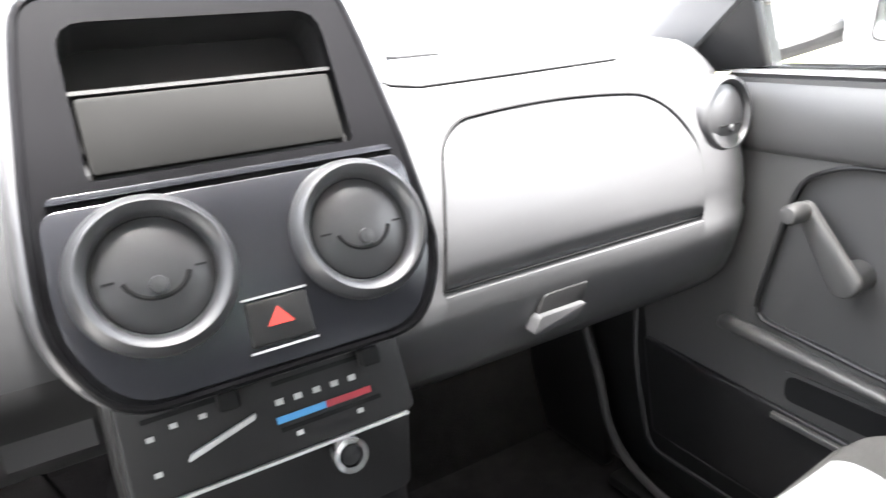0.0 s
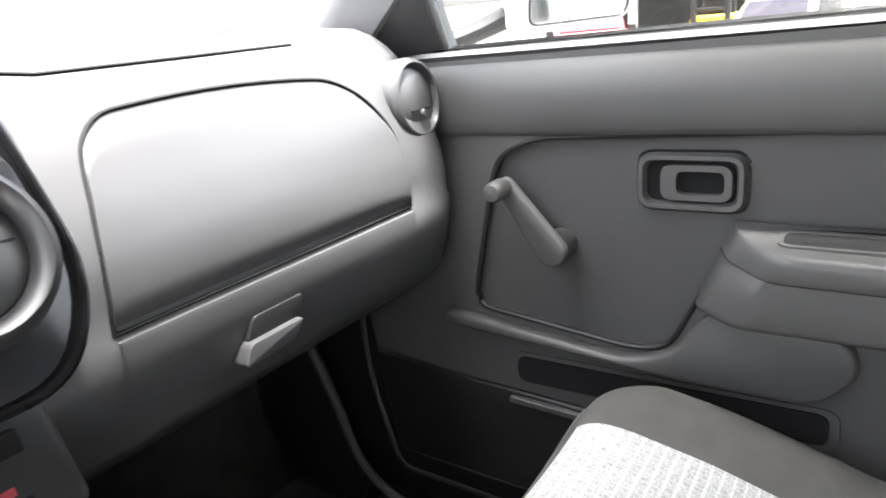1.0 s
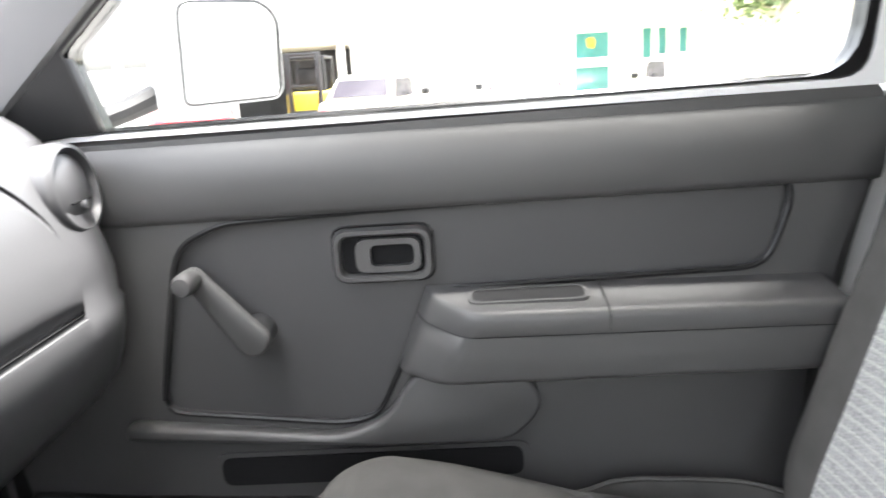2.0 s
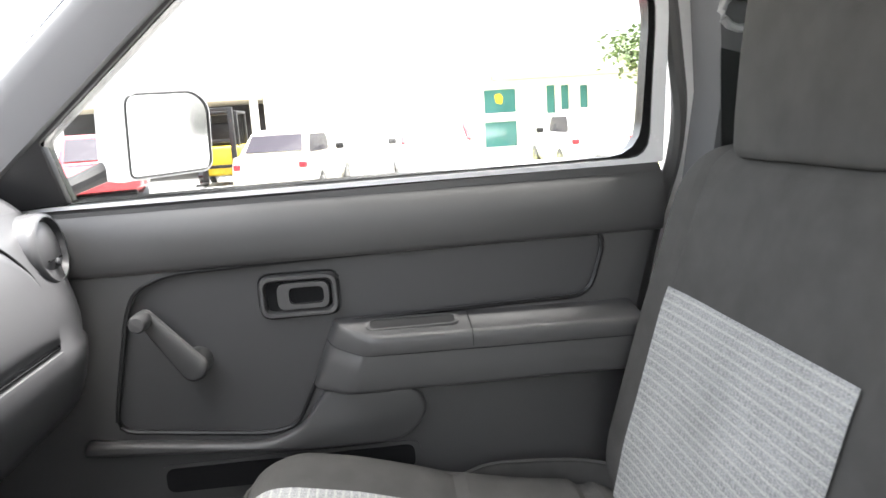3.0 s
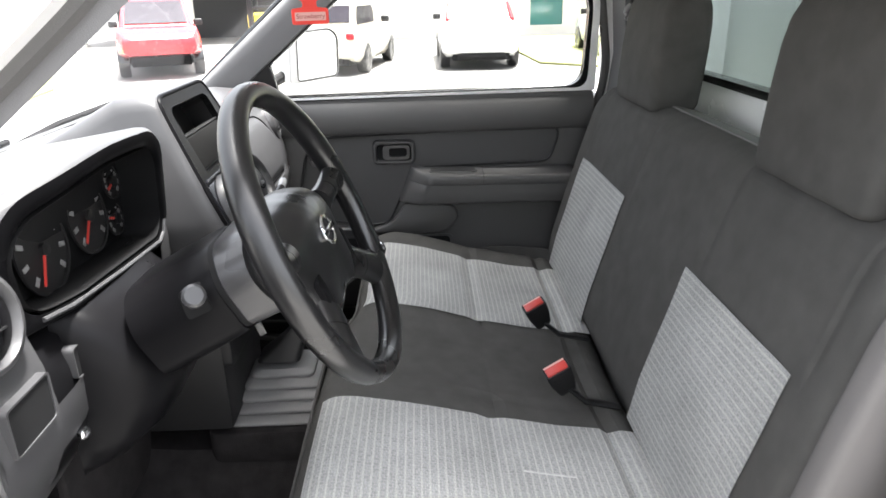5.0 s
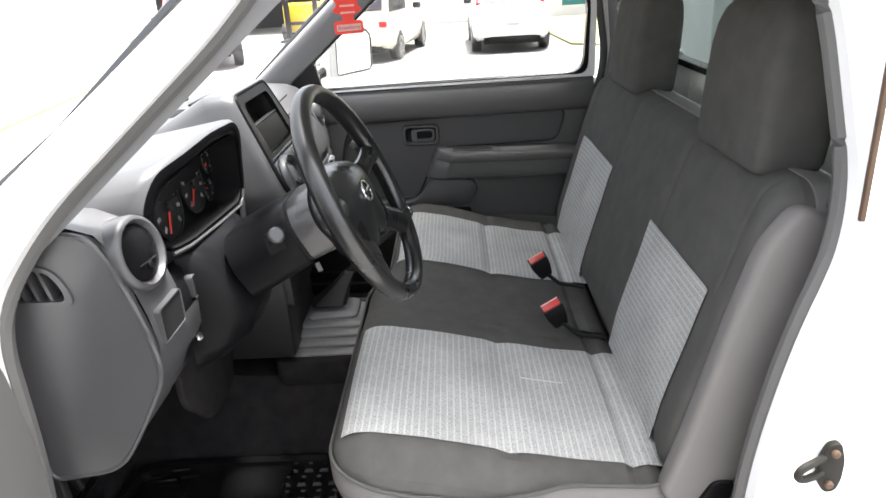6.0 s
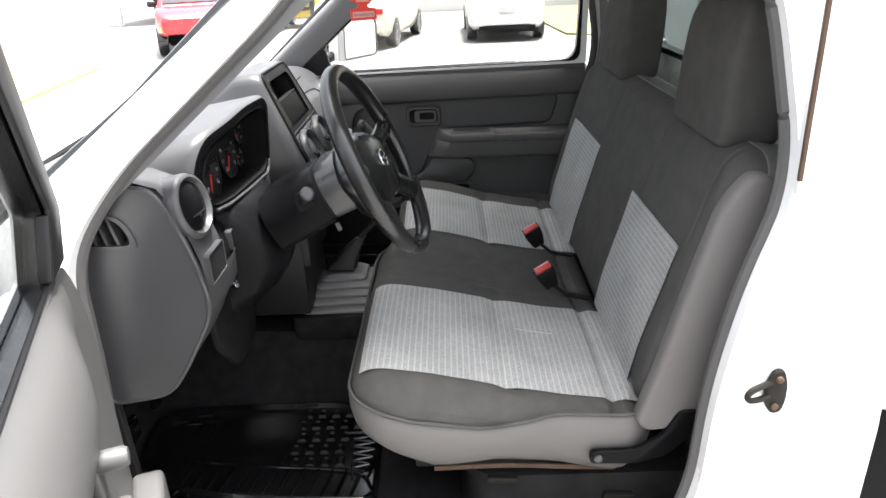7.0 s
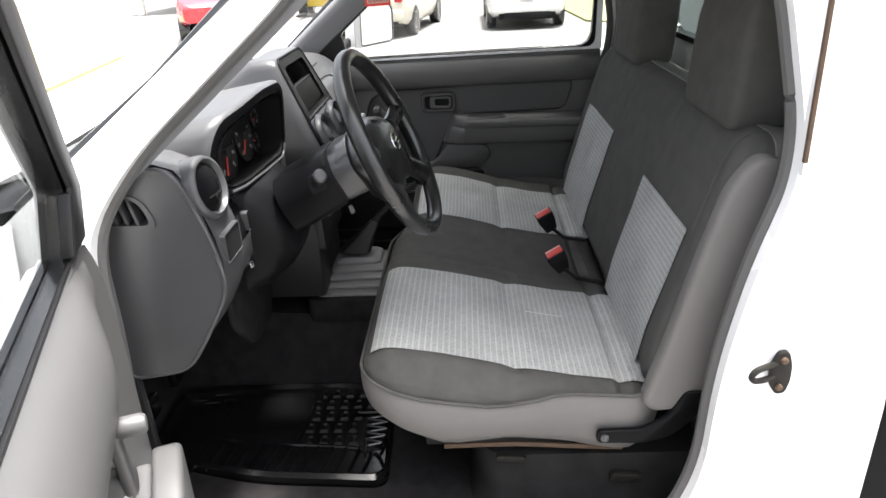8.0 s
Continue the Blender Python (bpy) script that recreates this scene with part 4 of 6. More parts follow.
def cushion_z(x, y):
    z = np.interp(y, (-0.2, -0.12, 0.0, 0.11, 0.25, 0.34, 0.40, 0.45), (0.672, 0.690, 0.707, 0.730, 0.764, 0.780, 0.783, 0.783))
    z += dip(y, 0.108, 0.012, 0.008) * (1 if 0.13 < abs(x) < 0.6 else 0.2)
    z += dip(y, -0.095, 0.010, 0.010)
    z += -0.016 * math.exp(-(x / 0.14) ** 4)
    z += 0.006 * math.cos((abs(x) - 0.38) * 9) if abs(x) > 0.14 else 0
    z += 0.0015 * noise.noise((x * 12, y * 12, 0))
    return float(z)


def settle(bm):
    """The passenger's side of the cushion lies further back and stands higher beside its door."""
    for v in bm.verts:
        side_of = smoothstep(0.02, 0.20, v.co.x)
        v.co.z += 0.014 * math.exp(-((v.co.x - 0.575) / 0.08) ** 2) * smoothstep(0.60, 0.68, v.co.z)
        v.co.y -= 0.045 * side_of * smoothstep(0.0, 0.36, v.co.y)
    return bm


def back_w(x, y):
    w = np.interp(y, (0.0, 0.1, 0.3, 0.45, 0.53), (0.052, 0.058, 0.055, 0.05, 0.04))
    w += 0.012 * math.exp(-((abs(x) - 0.60) / 0.06) ** 2)
    w += dip(abs(x), 0.555, 0.006, 0.004) * smoothstep(0.30, 0.36, y)
    w += dip(x, -0.055, 0.006, 0.006) + dip(x, -0.22, 0.006, 0.004) * smoothstep(0.30, 0.36, y) + dip(x, 0.176, 0.006, 0.004) * smoothstep(0.30, 0.36, y)
    w += 0.0015 * noise.noise((x * 10, y * 10, 3))
    return float(w)


seat = thing("bench_seat", "three-seat bench in charcoal cloth with striped light grey panels", "bench seat")
ONE = Matrix.Identity(4)
base = part("cushion", settle(pad(-0.645, 0.645, -0.175, 0.418, cushion_z, 0.06, 0.09, ONE, 90, 50)), M_CLOTH, seat, "charcoal cloth cushion", 0)
for x0, x1 in ((-0.585, -0.222), (0.16, 0.50)):
    part("light_panel", settle(pad(x0, x1, -0.165, 0.395, lambda x, y: cushion_z(x, y) - (0.06 - math.sqrt(max(0.0036 - max(0, y - 0.358) ** 2, 0))), 0.0, 0.0, ONE, 30, 40, lift=0.003)), M_CREAM, base, "striped light grey woven panel", 0)
part("scuff", pad(-0.368, -0.3645, -0.006, 0.076, cushion_z, 0.0, 0.0, ONE, 2, 12, lift=0.0042), M_SCUFF, base, "pale rubbed streak on the cloth", 0)
# skirt round the cushion
outline = []
for k, (cx, cy, a0) in enumerate(((0.555, 0.328, 0), (-0.555, 0.328, 90), (-0.555, -0.085, 180), (0.555, -0.085, 270))):
    for j in range(9):
        a = radians(a0 + 90 * j / 8)
        outline.append((cx + 0.09 * math.cos(a), cy + 0.09 * math.sin(a)))
dense = []
for i, p in enumerate(outline):
    q = outline[(i + 1) % len(outline)]
    n = max(1, int(math.hypot(q[0] - p[0], q[1] - p[1]) / 0.03))
    dense += [(p[0] + (q[0] - p[0]) * j / n, p[1] + (q[1] - p[1]) * j / n) for j in range(n)]


def seam_z(x, y):
    return float(np.interp(y, (-0.2, -0.05, 0.03, 0.08, 0.16, 0.29, 0.36, 0.42), (0.690, 0.703, 0.708, 0.692, 0.680, 0.699, 0.722, 0.735)))


def skirt_ring(k):
    out = []
    for x, y in dense:
        top = seam_z(x, y)
        low = float(np.interp(y, (-0.2, -0.17, -0.127, -0.06, 0.02, 0.13, 0.255, 0.31, 0.40), (0.578, 0.565, 0.54, 0.55, 0.570, 0.583, 0.566, 0.588, 0.63)))
        grow = (1.004, 1.012, 1.010, 0.995, 0.965, 0.93)[k]
        z = top + (low - top) * (0, 0.12, 0.4, 0.7, 0.92, 1.0)[k]
        out.append((x * grow, 0.12 + (y - 0.12) * grow, z))
    return out


part("skirt", settle(loft([skirt_ring(k) for k in range(6)], True, False)), M_TAUPE, seat, "taupe vinyl skirt below the cushion", 60)
part("piping", settle(tube([(x * 1.006, 0.12 + (y - 0.12) * 1.006, seam_z(x, y) + 0.002) for x, y in dense], 0.0035, 6, True)), M_CLOTH, base)
fill = []
for k in range(2):
    fill.append([(x * 1.0, y, (seam_z(x, y), cushion_z(x, y) - 0.058)[k]) for x, y in dense])
part("side_band", settle(loft([r + [r[0]] for r in fill], False)), M_CLOTH, base)
# backrest: local x across, y up the rake, z to the front
UP, OUTW = Vector((0, -0.262, 0.965)), Vector((0, 0.965, 0.262))
BM = Matrix((Vector((1, 0, 0)), UP, OUTW)).transposed().to_4x4()
BM.translation = (0, -0.185, 0.66)
rest = part("backrest", pad(-0.645, 0.645, 0.0, 0.535, back_w, 0.05, 0.085, BM, 100, 44), M_CLOTH, seat, "charcoal cloth backrest", 0)
for x0, x1, y1 in ((-0.527, -0.184, 0.320), (0.188, 0.553, 0.331)):
    part("light_panel", pad(x0, x1, 0.02, y1, back_w, 0.0, 0.0, BM, 30, 30, lift=0.003), M_CREAM, rest, "striped light grey woven panel", 0)
sides = rounded([(-0.645, 0.0), (0.645, 0.0), (0.645, 0.535), (-0.645, 0.535)], 0.085, 8)
shell = [[BM @ Vector((x * g, 0.27 + (y - 0.27) * g, w)) for x, y in sides] for w, g in ((0.006, 1.0), (-0.01, 1.008), (-0.05, 1.01), (-0.085, 0.99), (-0.10, 0.94))]
part("back_shell", loft(shell), M_TAUPE, rest, "taupe vinyl side and back", 60)
part("side_pad", prism(rounded([(-0.118, 0.69), (-0.150, 0.80), (-0.198, 0.99), (-0.232, 1.11), (-0.275, 1.163), (-0.318, 1.15), (-0.328, 1.08), (-0.295, 0.92), (-0.255, 0.74), (-0.20, 0.675), (-0.14, 0.67)], 0.03), side, -0.662, -0.62, 0.012, 3), M_TAUPE, rest, "taupe vinyl side pad", 60)


def head_rest(x):
    rings = []
    prof = ((-0.004, 0.90, 0.86), (0.0, 0.955, 0.94), (0.010, 0.985, 0.985), (0.05, 1.0, 1.0), (0.12, 1.0, 1.0), (0.172, 0.99, 0.97), (0.205, 0.965, 0.90), (0.228, 0.91, 0.76), (0.241, 0.82, 0.58), (0.247, 0.66, 0.36))
    plan = rounded([(-0.147, -0.058), (0.147, -0.058), (0.142, 0.052), (-0.142, 0.052)], [0.03, 0.03, 0.022, 0.022], 5)
    for h, kx, ky in prof:
        rings.append([(x + u * kx, -0.322 + v * ky - 0.02 * (h / 0.24), 1.168 + h) for u, v in plan])
    hr = part("headrest", loft(rings), M_CLOTH, seat, "charcoal cloth headrest", 60)
    for dx in (-0.06, 0.06):
        part("headrest_post", tube([(x + dx, -0.325, 1.12), (x + dx, -0.325, 1.19)], 0.006, 8), M_STEEL, hr)


head_rest(-0.375)
head_rest(0.375)
# recliner link and rail
rec = part("recliner", prism(rounded([(-0.035, 0.634), (-0.12, 0.636), (-0.165, 0.665), (-0.195, 0.72), (-0.23, 0.72), (-0.22, 0.665), (-0.175, 0.62), (-0.12, 0.604), (-0.035, 0.607)], 0.012), side, -0.668, -0.655, 0.003), M_SHROUD, seat, "black recliner link", 50)
part("recliner_bolt", turned([(0.008, 0), (0.008, 0.004), (0.005, 0.006), (0.0, 0.006)], facing((-0.668, -0.05, 0.621), (-1, 0, 0)), 14), M_COVER, rec)
riser = rounded([(-0.605, -0.44), (-0.605, 0.20), (0.605, 0.20), (0.605, -0.44)], [0.01, 0.09, 0.09, 0.01], 6)
part("seat_riser", loft([[(x * g, -0.1 + (y + 0.1) * g, z) for x, y in riser] for z, g in ((0.396, 1.04), (0.43, 1.012), (0.53, 1.0))]), M_RISER, cab, "dark carpeted hump under the seat", 40)
for x in (-0.55, 0.55):
    part("seat_rail", box((x - 0.02, -0.14, 0.53), (x + 0.02, 0.30, 0.548), 0.004), M_SILL, seat, "black seat rail")
part("rail_bracket", prism(rounded([(0.155, 0.520), (0.095, 0.516), (0.095, 0.530), (0.155, 0.534)], 0.005), side, -0.614, -0.604, 0.002), M_WORN, seat, "worn steel rail bracket", 40)
part("rail_bracket", prism(rounded([(-0.075, 0.470), (-0.135, 0.468), (-0.14, 0.486), (-0.08, 0.49)], 0.006), side, -0.622, -0.604, 0.003), M_WORN, seat, "worn steel rail bracket", 40)
part("seat_pan", box((-0.58, -0.13, 0.55), (0.58, 0.30, 0.575), 0.004), M_DARK, seat, "black steel seat pan")
part("pan_edge", tube(spline([(-0.604, 0.26, 0.556), (-0.606, 0.12, 0.560), (-0.606, 0.0, 0.552), (-0.604, -0.10, 0.545)], 4), 0.0055, 6), M_RUST, seat, "rusty pan edge")
# belts
for i, (x, y, z) in enumerate(((0.106, -0.012, 0.786), (-0.141, -0.014, 0.775))):
    b = thing("seat_belt_buckle", "black seat belt buckle with a red release button", "buckle", "seat belt buckles")
    m = facing((x, y, z), (-0.35, 0.38, 0.86), (0.9, 0.3, 0.3))
    part("buckle_body", loft([[m @ Vector((u * k, v * kv, w)) for u, v in rounded([(-0.025, -0.015), (0.025, -0.015), (0.025, 0.015), (-0.025, 0.015)], 0.006, 3)] for w, k, kv in ((-0.068, 0.62, 0.75), (-0.062, 0.72, 0.85), (-0.03, 0.96, 1.0), (-0.005, 1.0, 1.0), (-0.001, 0.95, 0.92))]), M_DARK, b, "black buckle body", 50)
    part("release_button", box((-0.021, -0.011, -0.008), (0.021, 0.008, 0.002), 0.003, 2, m), M_RED, b, "red release button")
    part("tongue_slot", box((-0.021, 0.0085, -0.008), (0.021, 0.0125, 0.0005), 0.0008, 1, m), M_PINK, b, "pale edge beside the button", 0)
    part("stalk", tube([m @ Vector((0, 0, -0.055)), (x + 0.012, y - 0.06, z - 0.080), (x + 0.012, y - 0.125, z - 0.095)], 0.011, 8, flat=0.5), M_DARK, b)
belt = thing("seat_belt", "dark grey seat belt hanging from a pillar guide", "seat belt")
part("guide", tube([(0.685 - lean(1.35) + dx, -0.345 + 0.03 * math.cos(a), 1.353 + 0.024 * math.sin(a)) for dx, a in ((-0.028, 2 * math.pi * i / 14) for i in range(14))], 0.006, 8, True), M_LEVER, belt, "pale metal belt guide")
part("webbing", loft([[(0.635, y - 0.023, z), (0.635, y + 0.023, z), (0.632, y + 0.023, z), (0.632, y - 0.023, z)] for y, z in ((-0.345, 1.34), (-0.35, 1.0), (-0.34, 0.6))]), M_DARK, belt, "dark belt webbing")
part("anchor", turned([(0.022, 0), (0.022, 0.012), (0.014, 0.018), (0, 0.018)], facing((0.66 - lean(1.38), -0.345, 1.385), (-1, 0, 0)), 16), M_DARK, belt)
belt2 = thing("seat_belt", "dark grey seat belt on the driver's pillar", "seat belt")
part("webbing", loft([[(-0.675, y - 0.023, z), (-0.675, y + 0.023, z), (-0.671, y + 0.023, z), (-0.671, y - 0.023, z)] for y, z in ((-0.355, 1.36), (-0.37, 1.1), (-0.35, 0.5))]), M_DARK, belt2, "dark belt webbing")
part("tongue", box((-0.682, -0.347, 1.205), (-0.674, -0.315, 1.232), 0.003), M_LEVER, belt2, "pale belt tongue")
part("seat_latch", turned([(0.010, 0.0), (0.011, 0.018), (0.019, 0.022), (0.021, 0.032), (0.016, 0.038), (0.0, 0.039)], facing((-0.645, -0.322, 1.163), (-1, -0.1, 0.1)), 20), M_VENT, rest, "grey seat-back latch knob")


# ---- dashboard ----
dash = thing("dashboard", "grey moulded dashboard with round air vents and a black centre stack", "dashboard")


def dash_row(x, pts):
    return [(x, y, z) for y, z in pts]


TOP_R = [(0.98, 1.165), (0.86, 1.185), (0.76, 1.192), (0.70, 1.187), (0.672, 1.176), (0.652, 1.163)]
FACE_R = [(0.638, 1.150), (0.617, 1.115), (0.600, 1.075), (0.588, 1.035), (0.583, 1.005), (0.584, 0.977)]
LOW_R = [(0.579, 0.970), (0.581, 0.945), (0.588, 0.915), (0.600, 0.883), (0.622, 0.858), (0.68, 0.848), (0.80, 0.87)]


def end_curve(x):
    """How far the passenger's end of the dashboard falls back towards the door."""
    t = max(0.0, (x - 0.64) / 0.054)
    return 0.006 * t + 0.05 * t ** 3


def right_row(x, pts, grow=0.0):
    e = end_curve(x)
    out = []
    for y, z in pts:
        k = 1.0 if y < 0.7 else max(0.0, 1 - (y - 0.7) / 0.1)
        zz = z - (0.03 * max(0, (x - 0.64) / 0.05) ** 2 if z > 1.1 else 0) + (0.012 * max(0, (x - 0.64) / 0.05) if z < 0.95 else 0)
        out.append((x, y + e * k - grow, zz))
    return out


XR = [0.10, 0.14, 0.2, 0.3, 0.4, 0.5, 0.56, 0.6, 0.63, 0.65, 0.67, 0.685, 0.694]
part("top_pad", loft([right_row(x, TOP_R + FACE_R[:1]) for x in XR], False), M_DASH, dash, "grey grained dashboard top", 60)
part("passenger_face", loft([right_row(x, FACE_R + LOW_R) for x in XR], False), M_DASH, dash, "grey grained dashboard face", 60)
part("end_fill", loft([right_row(0.694, TOP_R + FACE_R + LOW_R), [(0.698, max(y + 0.16, 0.80) if y < 0.8 else y, z) for _, y, z in right_row(0.694, TOP_R + FACE_R + LOW_R)]], False), M_DASH, dash, smooth=60)
# glovebox lid with a rounded outline, standing slightly proud of the face
def face_y(x, z):
    zs, ys = [p[1] for p in FACE_R[::-1]] + [1.163], [p[0] for p in FACE_R[::-1]] + [0.652]
    return float(np.interp(z, zs, ys)) + end_curve(x)


gb, rim_l, rim_r = [], [], []
for i in range(37):
    t = (1 - math.cos(math.pi * i / 36)) / 2
    crown = 1.143 - 0.012 * (2 * t - 0.8) ** 2 - 0.075 * (1 - math.sqrt(1 - max(0, (t - 0.76) / 0.24) ** 2)) - 0.03 * (1 - math.sqrt(1 - max(0, (0.09 - t) / 0.09) ** 2))
    row = []
    for j in range(13):
        z = 0.979 + (crown - 0.979) * j / 12
        x = 0.188 + 0.384 * t + 0.034 * (1 - t) * ((z - 0.979) / 0.16) ** 1.5
        inset = 0.0035 if 0 < j < 12 and 0 < i < 36 else -0.003
        row.append((x, face_y(x, z) - inset, z))
    gb.append(row)
part("glovebox_lid", loft(gb, False), M_DASH, dash, "grey upper glovebox lid", 60)
lid_line = [r[0] for r in gb] + gb[-1][1:] + [r[-1] for r in gb[-2::-1]] + gb[0][-2:0:-1]
part("lid_gap", tube([(x, y - 0.0035, z) for x, y, z in lid_line], 0.002, 6, True), M_BLACK, dash, "dark gap round the lid")
low = []
for i in range(17):
    x = 0.188 + 0.384 * i / 16
    low.append([(x, 0.586, 0.9735), (x, 0.5785, 0.9735)] + [(x, y - 0.0015, z) for y, z in LOW_R[:5]] + [(x, 0.68, 0.845), (x, 0.80, 0.867)])
part("lower_lid", loft(low, False), M_DASH, dash, "grey lower glovebox lid", 45)
# Dark plate on the face, coloured for the shade of a recess.
latch = part("latch_shade", prism(rounded([(0.300, 0.922), (0.366, 0.922), (0.376, 0.944), (0.312, 0.944)], 0.005), lambda u, v, w: (u, w, v), 0.577, 0.59, 0.0012), M_DARK, dash, "dark plate standing for the shaded recess above the latch")
part("latch_grip", prism(rounded([(0.288, 0.904), (0.348, 0.907), (0.366, 0.924), (0.298, 0.924)], 0.006), lambda u, v, w: (u, w, v), 0.569, 0.59, 0.004), M_DASH, latch, "moulded latch grip")
# seam and small grille on the top pad
part("top_seam", tube([(0.17, 0.69, 1.184), (0.19, 0.668, 1.1745), (0.22, 0.662, 1.1705), (0.35, 0.664, 1.172), (0.5, 0.668, 1.174)], 0.0018, 6), M_BLACK, dash, "dark moulding seam")
part("top_grille", box((0.27, 0.80, 1.186), (0.33, 0.835, 1.1925), 0.003), M_BLACK, dash, "small dark grille")
for x0 in (-0.62, -0.3, 0.05, 0.36):
    part("demist_slot", box((x0, 0.885, 1.178), (x0 + 0.24, 0.91, 1.184), 0.003), M_BLACK, dash, "dark demister slot")


def round_vent(at, normal, radius, ball_mat, name="air_vent"):
    m = facing(at, normal)
    k = radius / 0.05
    v = part(name, turned([(0.038 * k, -0.02), (0.043 * k, 0.0), (0.047 * k, 0.007), (0.052 * k, 0.006), (0.055 * k, -0.002), (0.055 * k, -0.03)], m, 40), M_DASH, dash, "round air vent with a moulded rim", 60)
    ball = turned([(0.0412 * k * q, 0.0085 - 0.0085 * q * q) for q in (1.0, 0.92, 0.82, 0.7, 0.56, 0.4, 0.2, 0.0)], m, 32)
    part("vent_ball", ball, ball_mat, v, "dark swivelling vent ball", 60)
    slot = box((-0.022 * k, -0.016 * k, 0.001), (0.022 * k, -0.0135 * k, 0.0080 * k), 0.0005, 1, m)
    part("vent_slot", slot, M_BLACK, v, smooth=0)
    part("vent_tab", turned([(0.005 * k, 0.0), (0.006 * k, 0.005), (0.004 * k, 0.007), (0, 0.007)], m @ pose(0, -0.02 * k, 0.004), 12), ball_mat, v)
    return v


round_vent((0.634, 0.606, 1.097), (0.05, -1, 0.12), 0.046, M_DASH)

# driver's half
LEFT = [(0.98, 1.165), (0.86, 1.19), (0.76, 1.20), (0.70, 1.195), (0.665, 1.183), (0.645, 1.155), (0.632, 1.11), (0.618, 1.06), (0.612, 1.01), (0.614, 0.965), (0.635, 0.92), (0.668, 0.868), (0.71, 0.815), (0.80, 0.80)]
part("left_face", loft([dash_row(x, LEFT) for x in (-0.680, -0.655, -0.63, -0.60, -0.575)], False), M_DASH, dash, smooth=60)
MID = [(0.70, 1.085), (0.655, 1.078), (0.632, 1.065), (0.622, 1.03), (0.618, 0.98), (0.625, 0.94), (0.645, 0.905), (0.68, 0.865), (0.72, 0.84), (0.82, 0.82)]
part("switch_face", loft([dash_row(x, MID) for x in (-0.578, -0.53, -0.49, -0.46)], False), M_SHROUD, dash, smooth=60)
part("lower_flap", loft([[(x, y + d, z) for y, z in LEFT[8:]] for x, d in ((-0.582, 0.012), (-0.578, 0.002), (-0.54, 0.002), (-0.47, 0.006), (-0.45, 0.014), (-0.442, 0.04))], False), M_DASH, dash, "grey lower flap", 60)
bulge = []
for x, k in ((-0.515, 0.0), (-0.508, 0.55), (-0.49, 0.86), (-0.46, 1.0), (-0.40, 1.03), (-0.33, 1.0), (-0.29, 0.86), (-0.272, 0.55), (-0.265, 0.0)):
    bulge.append([(x, 0.64 - k * d, z) for d, z in ((0.0, 1.09), (0.035, 1.082), (0.075, 1.05), (0.098, 1.0), (0.10, 0.955), (0.085, 0.915), (0.05, 0.885), (0.0, 0.87))])
part("column_surround", loft(bulge, False), M_SHROUD, dash, "black moulded surround of the steering column", 70)
part("knee_panel", loft([dash_row(x, [(y + 0.012, z) for y, z in MID]) for x in (-0.47, -0.4, -0.3, -0.2, -0.12)], False), M_DARK, dash, "dark knee panel below the column", 60)
part("knee_board", prism(rounded([(-0.46, 0.86), (-0.20, 0.90), (-0.16, 0.78), (-0.22, 0.66), (-0.36, 0.66), (-0.46, 0.76)], 0.03), lambda u, v, w: (u, w, v), 0.70, 0.715, 0.004), M_CARPET, dash, "dark lower cover", 40)
END = rounded([(0.705, 1.190), (0.668, 1.184), (0.638, 1.12), (0.614, 1.02), (0.612, 0.965), (0.668, 0.868), (0.708, 0.812), (0.815, 0.795), (0.84, 0.97), (0.825, 1.09), (0.76, 1.185)], [0.03, 0.03, 0.06, 0.06, 0.06, 0.05, 0.03, 0.02, 0.08, 0.05, 0.04], 4)
VENT = rounded([(0.793, 1.091), (0.708, 1.09), (0.712, 1.115), (0.728, 1.143), (0.768, 1.150)], [0.01, 0.014, 0.02, 0.02, 0.02], 3)
endp = part("end_panel", holed(END, [VENT], side, -0.692, -0.676), M_DASH, dash, "grey dashboard end panel", 25)
part("end_rim", tube([(-0.6905, u, v) for u, v in END], 0.004, 6, True), M_DASH, endp)
cen = (0.752, 1.118)
vent_in = [(cen[0] + (u - cen[0]) * 0.82, cen[1] + (v - cen[1]) * 0.82) for u, v in VENT]
part("corner_vent", frame_ring([(cen[0] + (u - cen[0]) * 1.06, cen[1] + (v - cen[1]) * 1.06) for u, v in VENT], vent_in, side, -0.695, -0.66), M_DASH, endp, "corner demister vent", 30)
part("vent_back", prism(VENT, side, -0.668, -0.664), M_BLACK, endp, "dark vent depth", 0)
for i in range(3):
    y = 0.735 + 0.018 * i
    part("vent_slat", prism([(y, 1.093), (y + 0.005, 1.093), (y + 0.017, 1.145), (y + 0.012, 1.145)], side, -0.690, -0.664), M_DASH, endp, smooth=0)
round_vent((-0.636, 0.630, 1.139), (-0.11, -1, 0.22), 0.050, M_SHROUD)
flat = lambda u, v, w: (u, w, v)
for nm, r, y in (("coin_tray", rect(-0.662, 1.008, -0.588, 1.058, 0.006), 0.609), ("switch_hole", rect(-0.522, 1.012, -0.486, 1.048, 0.005), 0.615)):
    cx, cz = sum(p[0] for p in r) / len(r), sum(p[1] for p in r) / len(r)
    t = part(nm, frame_ring([(cx + (u - cx) * 1.08, cz + (v - cz) * 1.09) for u, v in r], r, flat, y - 0.001, y + 0.02), M_DASH, dash, "moulded rim of a small recess", 30)
    # No hollow is cut here; the sheet's black is the recess's shade.
    part("recess", prism(r, flat, y + 0.0005, y + 0.003), M_BLACK, t, "flat black sheet standing for a shaded recess", 0)
knob = part("bonnet_release", tube([(-0.531, 0.66, 0.943), (-0.531, 0.622, 0.945)], 0.0045, 10), M_STEEL, dash, "bonnet release pull")
